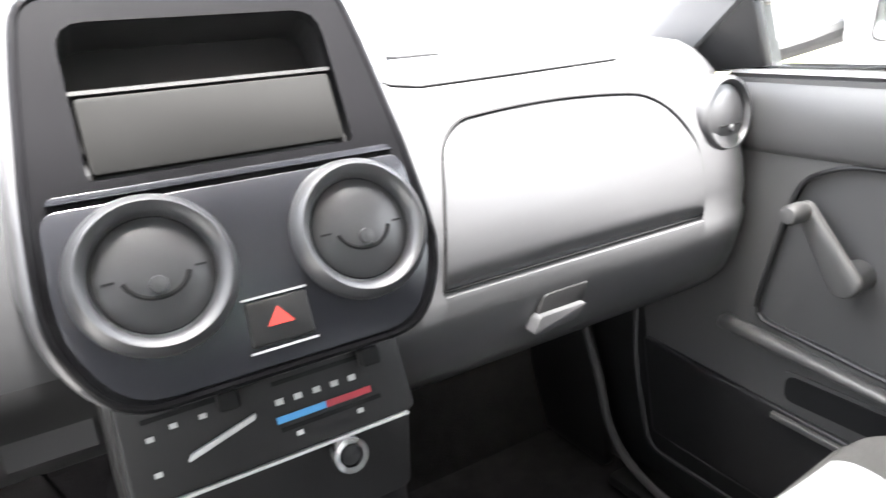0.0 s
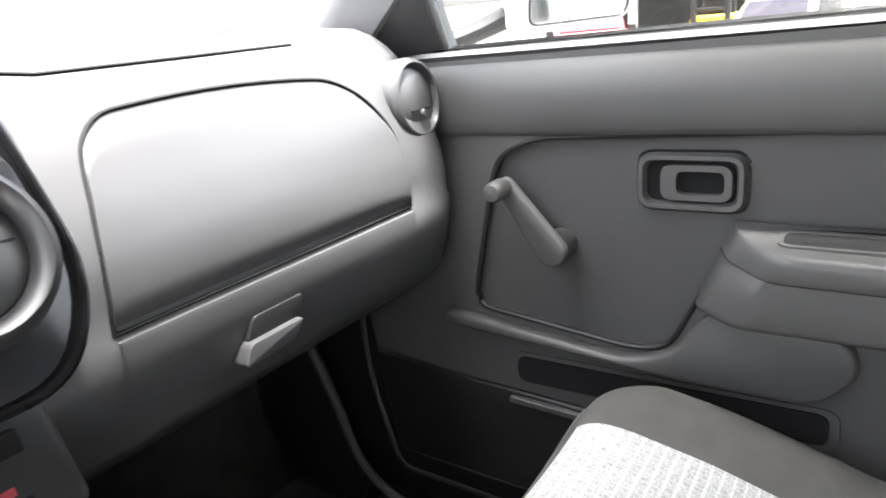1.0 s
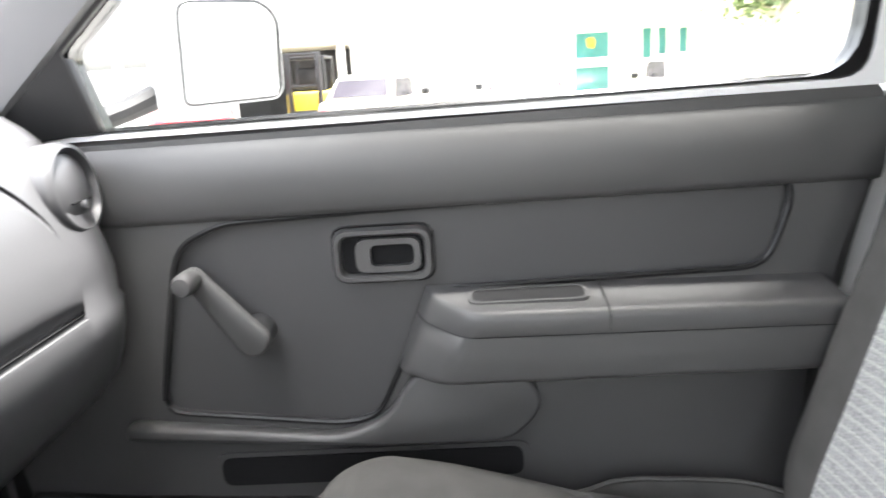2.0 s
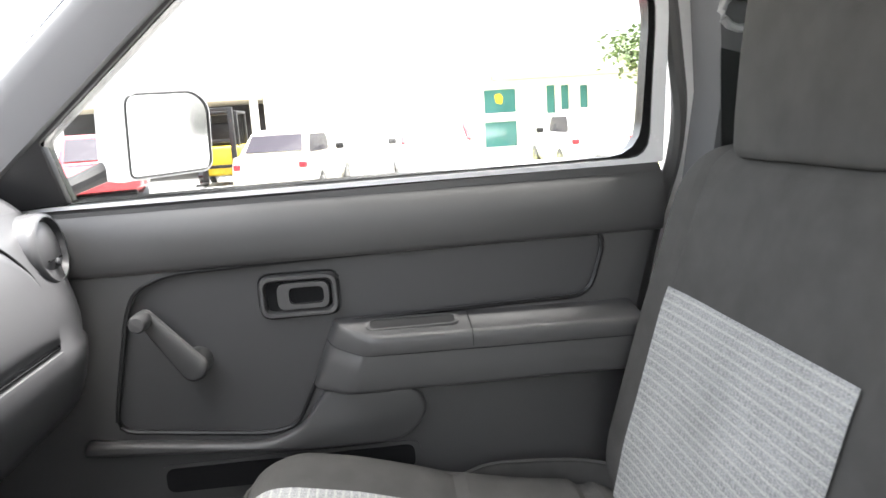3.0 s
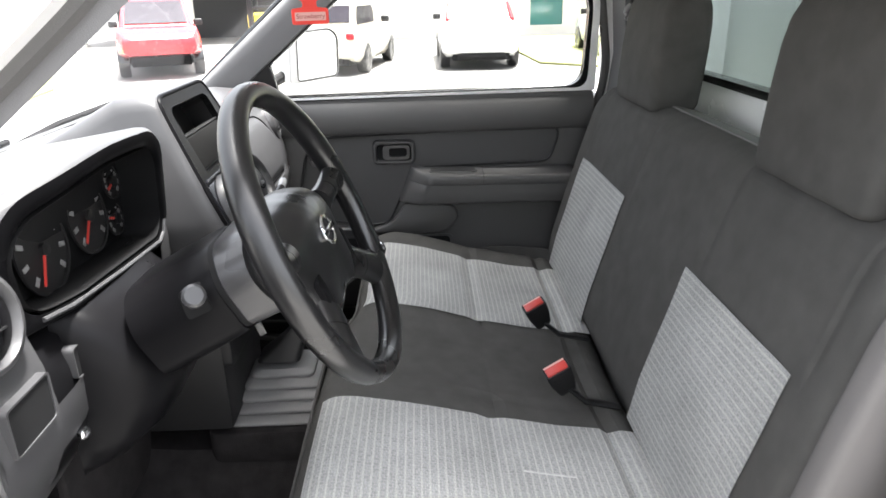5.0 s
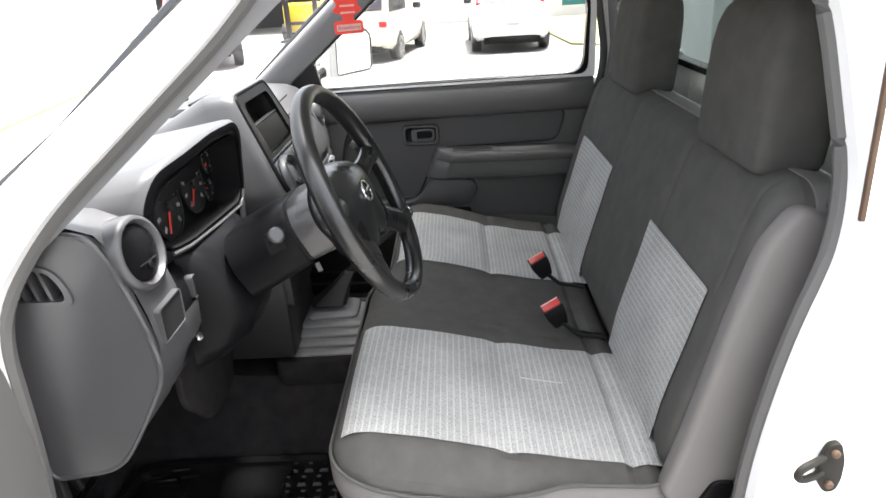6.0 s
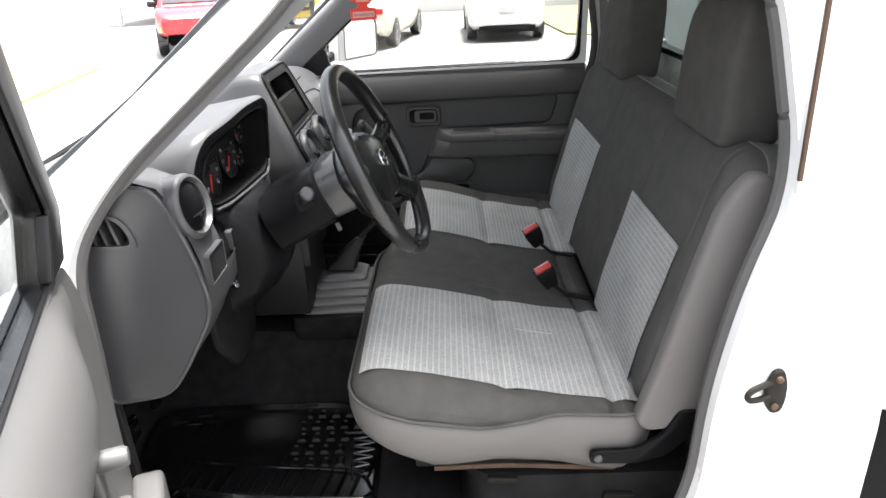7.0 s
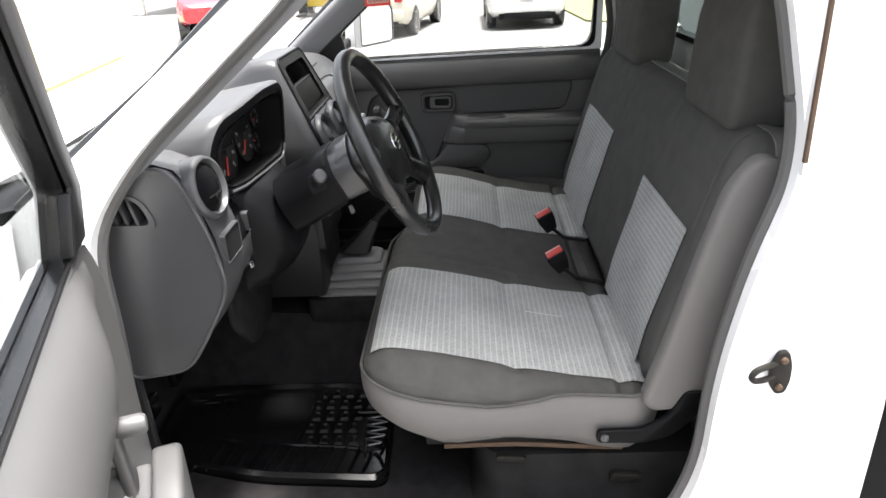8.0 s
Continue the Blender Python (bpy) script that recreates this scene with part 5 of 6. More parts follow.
part("release_tip", turned([(0.006, 0), (0.008, 0.003), (0.008, 0.009), (0.004, 0.011), (0, 0.011)], facing((-0.531, 0.623, 0.945), (-0.3, -1, 0.1)), 14), M_CHROME, knob, "bright metal tip")

# instrument hood
HOOD = rounded([(-0.60, 1.085), (-0.606, 1.19), (-0.575, 1.24), (-0.42, 1.262), (-0.25, 1.252), (-0.205, 1.225), (-0.192, 1.10), (-0.215, 1.062), (-0.25, 1.062), (-0.50, 1.082)], [0.03, 0.05, 0.05, 0.1, 0.04, 0.03, 0.03, 0.02, 0.02, 0.03], 4)
HOLE = rounded([(-0.560, 1.106), (-0.577, 1.178), (-0.553, 1.212), (-0.42, 1.234), (-0.268, 1.226), (-0.242, 1.206), (-0.226, 1.106), (-0.240, 1.084), (-0.27, 1.086), (-0.50, 1.100)], [0.03, 0.04, 0.05, 0.1, 0.03, 0.03, 0.02, 0.02, 0.02, 0.03], 4)


def hood_lift(u, v, w):
    return (u, w - (v - 1.07) * 0.12 + 0.032 * (max(0.0, -0.42 - u) / 0.17) ** 2, v - 0.16 * max(0, w - 0.62) * (v - 1.05) / 0.2)


def hood_ring(k, w):
    """The hood's outline drawn in towards its opening by the share k."""
    return [hood_lift(a + (c - a) * k, b + (d - b) * k, w) for (a, b), (c, d) in zip(HOOD, HOLE)]


hood = part("instrument_hood", loft([[(x, y + 0.05, 1.165 + (z - 1.165) * 0.1) for x, y, z in hood_ring(0, 0.91)], hood_ring(0, 0.82), hood_ring(0, 0.70), hood_ring(0, 0.630), hood_ring(0.06, 0.619), hood_ring(0.25, 0.6125)], True, False), M_DASH, dash, "grey hood round the instruments", 50)
part("hood_lip", loft([hood_ring(0.25, 0.6127), hood_ring(0.6, 0.611), hood_ring(0.9, 0.613), hood_ring(1.0, 0.618), hood_ring(1.0, 0.71)], True, False), M_SHROUD, hood, "dark lip of the instrument opening", 50)
part("hood_liner", loft([[hood_lift(-0.4 + (u + 0.4) * 0.985, 1.16 + (v - 1.16) * 0.97, w) for u, v in HOLE] for w in (0.613, 0.72)], True, False), M_BLACK, hood, "black hood lining", 50)
part("instrument_board", holed([(u, v) for u, v in HOLE], [], hood_lift, 0.667, 0.672), M_BLACK, hood, "black instrument board", 0)


def dial(cx, cz, r, needle):
    m = facing(hood_lift(cx, cz, 0.6655), (0, -1, 0.12))
    d = part("dial", turned([(r, 0.0), (r, 0.003), (r * 0.93, 0.003), (r * 0.93, 0.0005)], m, 36), M_DARK, hood, "instrument dial with pale marks")
    for i in range(9):
        a = radians(225 - 270 * i / 8)
        part("dial_mark", box((r * 0.66, -0.003, 0.001), (r * 0.86, 0.003, 0.0022), 0, 1, m @ pose(0, 0, 0, 0, 0, math.degrees(a))), M_DIAL, d, smooth=0)
    part("needle", box((-0.006, -0.0016, 0.003), (r * 0.8, 0.0016, 0.005), 0, 1, m @ pose(0, 0, 0, 0, 0, needle)), M_RED, d, "red needle", 0)
    part("needle_hub", turned([(0.008, 0.002), (0.008, 0.007), (0, 0.008)], m, 14), M_DARK, d)


dial(-0.462, 1.152, 0.055, 240)
dial(-0.349, 1.156, 0.050, 228)
dial(-0.272, 1.182, 0.024, 200)
dial(-0.266, 1.124, 0.024, 160)
# Bead paler than the lip: an edge highlight added as a shape.
part("lip_highlight", tube([hood_lift(u, v, 0.610) for u, v in ((-0.545, 1.098), (-0.50, 1.094), (-0.38, 1.087), (-0.27, 1.079), (-0.242, 1.077), (-0.226, 1.086), (-0.219, 1.104))], 0.003, 8), M_DASH, hood, "paler bead drawn for the highlight on the opening's edge")
# fascia between the hood and the stack
part("stack_flank", loft([dash_row(x, [(0.98, 1.165), (0.86, 1.19), (0.76, 1.203), (0.69, 1.202), (0.65, 1.185), (0.63, 1.13), (0.625, 1.06), (0.63, 0.98), (0.65, 0.90)]) for x in (-0.205, -0.17, -0.135)], False), M_DASH, dash, smooth=60)
part("rear_deck", loft([dash_row(x, [(0.98, 1.165), (0.88, 1.19), (0.78, 1.2), (0.70, 1.19)]) for x in (-0.69, -0.5, -0.3, -0.1, 0.0, 0.12)], False), M_DASH, dash, smooth=60)

# ---- centre stack ----
SN, SU = Vector((0, -0.912, 0.410)), Vector((0, 0.410, 0.912))
SO = Vector((0, 0.518, 1.031))


def stack_lift(u, v, w):
    """u across, v up the face, w out of the face."""
    return tuple(SO + Vector((u, 0, 0)) + SU * v + SN * w)


STACK = rounded([(-0.118, -0.038), (0.118, -0.038), (0.150, 0.02), (0.145, 0.10), (0.128, 0.215), (0.118, 0.262), (-0.118, 0.262), (-0.128, 0.215), (-0.145, 0.10), (-0.150, 0.02)], [0.03, 0.03, 0.04, 0.05, 0.03, 0.034, 0.034, 0.03, 0.05, 0.04], 6)
RADIO = rounded([(-0.102, 0.125), (0.100, 0.125), (0.098, 0.240), (-0.100, 0.240)], [0.006, 0.006, 0.022, 0.022], 4)
stack = part("stack_bezel", holed(STACK, [RADIO], stack_lift, -0.012, 0.0), M_SHROUD, dash, "dark grey centre stack", 25)
part("stack_sides", loft([[stack_lift(u, v, w) for u, v in STACK] for w in (-0.001, -0.012)], True, False), M_SHROUD, stack, "black edge of the stack", 50)
shell_rings = []
for grow, back, dz in ((1.0, -0.006, 0.0), (1.045, -0.004, 0.004), (1.075, 0.006, 0.006), (1.085, 0.022, 0.006), (1.10, 0.06, 0.003)):
    shell_rings.append([(p[0] * grow, p[1] + back, p[2] + dz * (1 if v > 0.1 else 0)) for (u, v), p in ((q, stack_lift(*q, -0.008)) for q in STACK)])
shell_rings.append([(p[0] * 1.16, p[1] + 0.12, p[2] - 0.030 * (1 if p[2] > 1.15 else 0)) for p in (stack_lift(u, v, -0.012) for u, v in STACK)])
shell_rings.append([(p[0] * 1.3, 0.86, min(p[2], 1.175)) for p in (stack_lift(u, v, -0.012) for u, v in STACK)])
part("stack_shell", loft(shell_rings, True, False), M_DASH, stack, "grey rounded shell round the stack", 60)
part("stack_fascia", prism(rounded([(-0.112, -0.034), (0.112, -0.034), (0.143, 0.02), (0.138, 0.098), (0.132, 0.108), (-0.132, 0.108), (-0.138, 0.098), (-0.143, 0.02)], [0.03, 0.03, 0.04, 0.01, 0.006, 0.006, 0.01, 0.04], 4), stack_lift, -0.002, 0.0025, 0.0015), M_GLOSS, stack, "glossy black lower fascia", 40)
part("stack_rim", tube([stack_lift(u, v, -0.002) for u, v in STACK], 0.004, 8, True), M_SHROUD, stack)
part("radio_hole", loft([[stack_lift(u, v, w) for u, v in RADIO] for w in (-0.002, -0.055)], True, False), M_DARK, stack, "empty radio slot", 20)
part("radio_back", prism(RADIO, stack_lift, -0.055, -0.053), M_DARK, stack, smooth=0)
part("blanking_plate", prism(rounded([(-0.098, 0.130), (0.096, 0.130), (0.096, 0.187), (-0.098, 0.187)], 0.004), stack_lift, -0.016, -0.006, 0.002), M_PLATE, stack, "grey blanking plate in the radio slot", 30)
part("slot_divider", prism([(-0.1, 0.189), (0.098, 0.189), (0.098, 0.192), (-0.1, 0.192)], stack_lift, -0.03, -0.006), M_DARK, stack, smooth=0)
part("lower_rail", prism(rounded([(-0.132, 0.112), (0.130, 0.112), (0.126, 0.117), (-0.128, 0.117)], 0.001), stack_lift, -0.001, 0.004, 0.001), M_GLOSS, stack, "bright-edged rail", 30)


def stack_vent(u, v):
    m = facing(stack_lift(u, v, 0.0), SN, SU)
    ring = part("stack_vent", turned([(0.040, -0.03), (0.042, 0.004), (0.0455, 0.014), (0.051, 0.017), (0.0565, 0.012), (0.059, 0.0), (0.059, -0.008)], m, 44), M_VENT, stack, "round vent with a deep dark rim", 60)
    part("vent_ball", turned([(0.0408 * k, 0.0125 - 0.0085 * k * k) for k in (1.0, 0.93, 0.84, 0.72, 0.58, 0.42, 0.24, 0.0)], m, 36), M_VENT, ring, "dark vent ball", 60)
    arc = [m @ Vector((0.023 * math.cos(a), 0.003 + 0.020 * math.sin(a), 0.0105)) for a in (radians(196 + 14.8 * i) for i in range(11))]
    part("vent_lip", tube(arc, 0.0019, 6), M_BLACK, ring)
    part("vent_tab", turned([(0.007, 0.001), (0.006, 0.006), (0, 0.007)], m @ pose(0, -0.008, 0.009), 12), M_VENT, ring)
    for dx in (-0.029, 0.029):
        part("vent_pin", box((dx - 0.006, -0.0008, 0.004), (dx + 0.006, 0.0008, 0.0088), 0, 1, m), M_BLACK, ring, smooth=0)


stack_vent(-0.076, 0.052)
stack_vent(0.083, 0.052)
haz = part("hazard_switch", prism(rounded([(-0.024, -0.018), (0.025, -0.018), (0.025, 0.016), (-0.022, 0.016)], 0.003), stack_lift, -0.002, 0.006, 0.002), M_DARK, stack, "black hazard switch with a red triangle", 40)
part("triangle", prism([(-0.010, -0.005), (0.011, -0.005), (0.0005, 0.009)], stack_lift, 0.0062, 0.0068), M_RED, haz, "red triangle", 0)
part("switch_edge", prism([(-0.024, 0.0175), (0.026, 0.0175), (0.026, 0.019), (-0.024, 0.019)], stack_lift, 0.0, 0.006), M_LEVER, haz, smooth=0)
part("switch_edge", prism([(-0.026, -0.0225), (0.026, -0.0225), (0.026, -0.021), (-0.026, -0.021)], stack_lift, 0.0, 0.006), M_LEVER, haz, smooth=0)

# heater panel
HN, HU = Vector((0, -0.954, 0.301)), Vector((0, 0.301, 0.954))
HO = Vector((0.0, 0.558, 0.920))


def heat_lift(u, v, w):
    return tuple(HO + Vector((u, 0, 0)) + HU * v + HN * w)


heat = part("heater_panel", prism(rounded([(-0.125, -0.033), (0.128, -0.033), (0.122, 0.062), (-0.122, 0.062)], 0.01), heat_lift, -0.03, 0.0, 0.003), M_DARK, dash, "black heater control panel", 40)
part("panel_edge", prism([(-0.12, -0.0355), (0.118, -0.0355), (0.118, -0.033), (-0.12, -0.033)], heat_lift, -0.004, 0.003), M_LEVER, heat, "pale lower edge", 0)
part("blue_band", prism([(-0.002, -0.004), (0.043, -0.004), (0.043, 0.002), (-0.002, 0.002)], heat_lift, 0.0, 0.0008), M_BLUE, heat, "blue cold band", 0)
part("red_band", prism([(0.043, -0.004), (0.087, -0.004), (0.087, 0.002), (0.043, 0.002)], heat_lift, 0.0, 0.0008), M_REDPRINT, heat, "red warm band", 0)
for i, u in enumerate((0.0, 0.017, 0.034, 0.051, 0.068)):
    part("symbol", box((u, 0.012, 0), (u + 0.007, 0.017, 0.0008), 0, 1, Matrix.Translation((0, 0, 0)) @ facing(HO, HN, HU)), M_LEVER, heat, "pale control symbol", 0)
for u, v in ((-0.104, 0.017), (-0.085, 0.022), (-0.062, 0.022), (-0.036, 0.026), (-0.104, -0.012), (0.012, -0.019), (0.07, -0.019)):
    part("symbol", box((u, v, 0), (u + 0.006, v + 0.004, 0.0008), 0, 1, facing(HO, HN, HU)), M_LEVER, heat, "pale control symbol", 0)
for u0, u1, v in ((-0.105, -0.03, 0.032), (0.0, 0.09, 0.029), (0.0, 0.095, -0.012)):
    part("slider_slot", prism([(u0, v), (u1, v), (u1, v + 0.004), (u0, v + 0.004)], heat_lift, 0.0, 0.0006), M_BLACK, heat, smooth=0)
part("fan_lever", prism(rounded([(-0.078, -0.008), (-0.02, 0.008), (-0.018, 0.013), (-0.074, -0.002)], 0.002), heat_lift, 0.0, 0.005, 0.001), M_LEVER, heat, "pale fan lever", 40)
part("slider_knob", prism(rounded([(-0.047, 0.024), (-0.030, 0.024), (-0.030, 0.040), (-0.047, 0.040)], 0.003), heat_lift, 0.0, 0.014, 0.002), M_BLACK, heat, "black slider knob", 40)
part("slider_knob", prism(rounded([(0.080, 0.022), (0.098, 0.022), (0.098, 0.038), (0.080, 0.038)], 0.003), heat_lift, 0.0, 0.014, 0.002), M_BLACK, heat, "black slider knob", 40)
part("stack_foot", prism(rounded([(-0.125, 0.79), (0.125, 0.79), (0.13, 0.885), (-0.13, 0.885)], 0.012), lambda u, v, w: (u, w, v), 0.565, 0.60, 0.004), M_DARK, dash, "dark lower console", 40)
part("stack_spine", box((-0.13, 0.58, 0.66), (0.13, 0.80, 1.15), 0.01), M_DARK, dash)
lm = facing(heat_lift(0.054, -0.052, 0.0), HN, HU)
lit = part("lighter_ring", turned([(0.011, -0.01), (0.011, 0.004), (0.016, 0.005), (0.0175, 0.0), (0.0175, -0.01)], lm, 28), M_CHROME, dash, "bright lighter socket ring")
part("lighter_core", turned([(0.0105, -0.004), (0.009, 0.003), (0, 0.004)], lm, 20), M_DARK, lit)

# ---- steering column and wheel ----
WN = Vector((-0.053, -1.0, 0.449)).normalized()
WR = (Vector((1, 0, 0)) - WN * WN.x).normalized()
WU = WN.cross(WR)
WO = Vector((-0.427, 0.339, 1.147))
WHEEL_R = 0.1794


def wl(u, v, w):
    """u across the wheel, v up its face, w towards the driver."""
    return tuple(WO + WR * u + WU * v + WN * w)


col = thing("steering_column", "grey plastic steering column shroud with stalks", "steering column")
sec = rounded([(-0.074, -0.052), (0.074, -0.052), (0.086, 0.02), (0.055, 0.060), (-0.055, 0.060), (-0.086, 0.02)], [0.02, 0.02, 0.025, 0.035, 0.035, 0.025], 5)
# Shroud and cover are one plastic, coloured darker for shade and paler for light.
part("shroud", loft([[wl(u * k, v * k - dv, w) for u, v in sec] for w, k, dv in ((-0.235, 1.0, 0.016), (-0.19, 1.0, 0.013), (-0.124, 0.98, 0.008), (-0.117, 0.94, 0.008))]), M_SHROUD, col, "column shroud in a grey darkened for shade", 50)
part("upper_cover", loft([[wl(u * k, v * k - 0.005, w) for u, v in sec] for w, k in ((-0.112, 0.88), (-0.108, 0.94), (-0.07, 0.93), (-0.045, 0.8), (-0.04, 0.65))]), M_COVER, col, "wheel-side cover in a grey lightened for windscreen light", 50)
part("cover_gap", loft([[wl(u * 0.92, v * 0.92 - 0.006, w) for u, v in sec] for w in (-0.125, -0.106)]), M_BLACK, col)
stalk = part("indicator_stalk", tube([wl(-0.066, 0.004, -0.156), wl(-0.10, 0.016, -0.134), wl(-0.134, 0.028, -0.112)], [0.009, 0.009, 0.0095], 12), M_DARK, col, "indicator stalk with a pale end")
part("stalk_end", turned([(0.0105, 0), (0.0125, 0.004), (0.0125, 0.013), (0.0095, 0.016), (0, 0.016)], facing(wl(-0.131, 0.027, -0.114), WR * -0.75 + WU * 0.26 + WN * 0.5), 20), M_VENT, stalk)
part("stalk_slot", prism(rounded([(-0.162, -0.008), (-0.129, -0.008), (-0.129, 0.026), (-0.156, 0.026)], 0.006), lambda u, v, w: wl(w, v, u), -0.0855, -0.07), M_BLACK, col, "dark slot round the stalk", 20)
part("wiper_stalk", tube([wl(0.05, 0.01, -0.10), wl(0.12, 0.03, -0.09), wl(0.18, 0.041, -0.08)], [0.008, 0.007, 0.005], 10), M_DARK, col, "wiper stalk")
part("wiper_stalk_tip", turned([(0.005, 0), (0.006, 0.003), (0.006, 0.024), (0, 0.027)], facing(wl(0.178, 0.041, -0.080), (1, 0.05, 0.1)), 12), M_LEVER, col, "pale stalk tip")
key = part("ignition_lock", turned([(0.016, 0), (0.017, 0.02), (0.014, 0.024), (0, 0.024)], facing(wl(0.070, -0.045, -0.15), (0.8, -0.3, -0.4)), 18), M_DARK, col, "ignition lock with a key")
part("key", box((-0.0015, -0.005, 0.02), (0.0015, 0.005, 0.04), 0.002, 2, facing(wl(0.03, -0.065, -0.15), (0.1, -0.3, -0.95))), M_COVER, key, "worn dark key")

wheel = thing("steering_wheel", "black four-spoke steering wheel with a bright emblem", "steering wheel")
rim_rings = []
for i in range(96):
    a = 2 * math.pi * i / 96
    d = abs((math.degrees(a) + 180) % 360 - 180)
    fat = 1.0 + 0.07 * math.exp(-((d - 62) / 22) ** 2)
    rim_rings.append([wl((WHEEL_R + 0.0145 * fat * math.cos(h)) * math.sin(a), (WHEEL_R + 0.0145 * fat * math.cos(h)) * math.cos(a), 0.0162 * fat * math.sin(h)) for h in (2 * math.pi * j / 16 for j in range(16))])
rim_bm = loft(rim_rings + [rim_rings[0]], True, False)
bmesh.ops.remove_doubles(rim_bm, verts=rim_bm.verts, dist=1e-6)
part("rim", rim_bm, M_WHEEL, wheel, "black grained rim", 80)


def boss_reach(a):
    """How far the padded centre reaches at the angle a from the top, in degrees."""
    return float(np.interp(abs((a + 180) % 360 - 180), (0, 30, 55, 72, 84, 96, 110, 122, 135, 148, 162, 180), (0.064, 0.072, 0.092, 0.118, 0.128, 0.118, 0.108, 0.116, 0.120, 0.108, 0.086, 0.080)))


boss = []
for k, w, lower in ((0.03, 0.006, 0.0), (0.25, 0.0055, 0.0), (0.45, 0.003, 0.0), (0.65, -0.002, 0.002), (0.80, -0.008, 0.006), (0.91, -0.016, 0.010), (0.975, -0.026, 0.012), (1.0, -0.038, 0.012), (0.97, -0.052, 0.010), (0.80, -0.062, 0.0), (0.4, -0.068, 0.0)):
    ring_pts = []
    for i in range(72):
        a = 5.0 * i
        smooth_r = sum(boss_reach(a + d) for d in (-8, -4, 0, 4, 8)) / 5
        rr = k * smooth_r
        lift_up = lower * math.cos(radians(a)) * -1.0
        ring_pts.append(wl(rr * math.sin(radians(a)), rr * math.cos(radians(a)), w + lift_up))
    boss.append(ring_pts)
part("airbag_cover", loft(boss), M_WHEEL, wheel, "grey-black padded airbag cover", 70)
for a, wa, wb in ((82, 0.019, 0.024), (131, 0.026, 0.031), (-82, 0.019, 0.024), (-131, 0.026, 0.031)):
    along = Vector((math.sin(radians(a)), math.cos(radians(a))))
    cross = Vector((along.y, -along.x))
    rings = []
    for f in (0.0, 0.15, 0.4, 0.7, 1.0):
        r = 0.100 + 0.076 * f
        half = wa + (wb - wa) * f ** 2 - 0.004 * math.sin(math.pi * f)
        thick = 0.017 - 0.003 * f
        w = -0.018 + 0.017 * f
        rings.append([wl(along.x * r + cross.x * half * math.cos(h), along.y * r + cross.y * half * math.cos(h), w + thick * math.sin(h)) for h in (2 * math.pi * j / 16 for j in range(16))])
    part("spoke", loft(rings), M_WHEEL, wheel, "black padded spoke", 70)
    seam = []
    for r, g in ((0.128, 1.005), (0.1295, 1.005)):
        f = (r - 0.100) / 0.076
        half = (wa + (wb - wa) * f ** 2 - 0.004 * math.sin(math.pi * f)) * g
        seam.append([wl(along.x * r + cross.x * half * math.cos(h), along.y * r + cross.y * half * math.cos(h), -0.018 + 0.017 * f + (0.017 - 0.003 * f) * g * math.sin(h)) for h in (2 * math.pi * j / 16 for j in range(16))])
    part("spoke_joint", loft(seam), M_BLACK, wheel, "dark joint across the spoke")
for s in (-1, 1):
    part("horn_pad", prism(rounded([(s * 0.060, -0.018), (s * 0.092, -0.026), (s * 0.088, -0.062), (s * 0.066, -0.058)], 0.008), wl, -0.022, -0.003, 0.003), M_SHROUD, wheel, "small moulded horn pad")
em = facing(wl(0, 0.0, 0.0065), WN, WU)
emb = part("emblem", tube([em @ Vector((0.019 * math.cos(a), 0.0165 * math.sin(a), 0.001)) for a in (2 * math.pi * i / 28 for i in range(28))], 0.0026, 8, True), M_CHROME, wheel, "bright ring emblem")
part("emblem_bar", box((-0.027, -0.004, 0.0), (0.027, 0.004, 0.004), 0.0012, 2, em), M_CHROME, emb)

# ---- gear lever ----
gear = thing("gear_lever", "gear lever with a bellows boot and a black and chrome knob", "gear lever")
part("boot_tray", prism(rounded([(-0.115, 0.36), (0.135, 0.36), (0.135, 0.64), (-0.115, 0.64)], 0.03), lambda u, v, w: (u, v, w), 0.575, 0.642, 0.006), M_CARPET, gear, "carpeted boot base", 40)
for i in range(5):
    k = 1 - 0.135 * i
    z = 0.640 + 0.0155 * i
    cx, cy = 0.01 + 0.004 * i, 0.490 + 0.004 * i
    step = [[(cx + u * kk, cy + v * kk, z + dz) for u, v in rounded([(-0.105, -0.135), (0.105, -0.135), (0.105, 0.135), (-0.105, 0.135)], 0.035, 4)] for dz, kk in ((0.0, k * 0.86), (0.0015, k * 0.98), (0.0035, k), (0.0065, k), (0.0085, k * 0.985), (0.010, k * 0.94), (0.0165, k * 0.80))]
    part("bellows", loft(step), M_BELLOWS, gear, "grey rubber bellows fold", 40)
part("boot", loft([[(0.03 + u * k - 0.012 * t, 0.515 + v * k - 0.06 * t, 0.73 + 0.085 * t) for u, v in rounded([(-0.04, -0.045), (0.04, -0.045), (0.04, 0.045), (-0.04, 0.045)], 0.015, 3)] for t, k in ((0, 0.95), (0.4, 0.62), (1, 0.3))]), M_DARK, gear, "dark gaiter", 50)
part("lever", tube(spline([(0.025, 0.49, 0.78), (0.012, 0.40, 0.87), (-0.004, 0.326, 0.930)], 5), 0.008, 10), M_DARK, gear)
gk = facing((-0.005, 0.322, 0.924), (-0.02, -0.2, 0.98))
kn = part("knob", turned([(0.012, 0), (0.018, 0.012), (0.025, 0.035), (0.025, 0.046), (0.018, 0.055), (0.0, 0.058)], gk, 24), M_GLOSS, gear, "black gear knob", 60)
part("knob_cap", turned([(0.0225, 0.046), (0.0232, 0.049), (0.0185, 0.056), (0.010, 0.0595), (0, 0.0605)], gk, 24), M_CHROME, kn, "bright knob cap", 60)

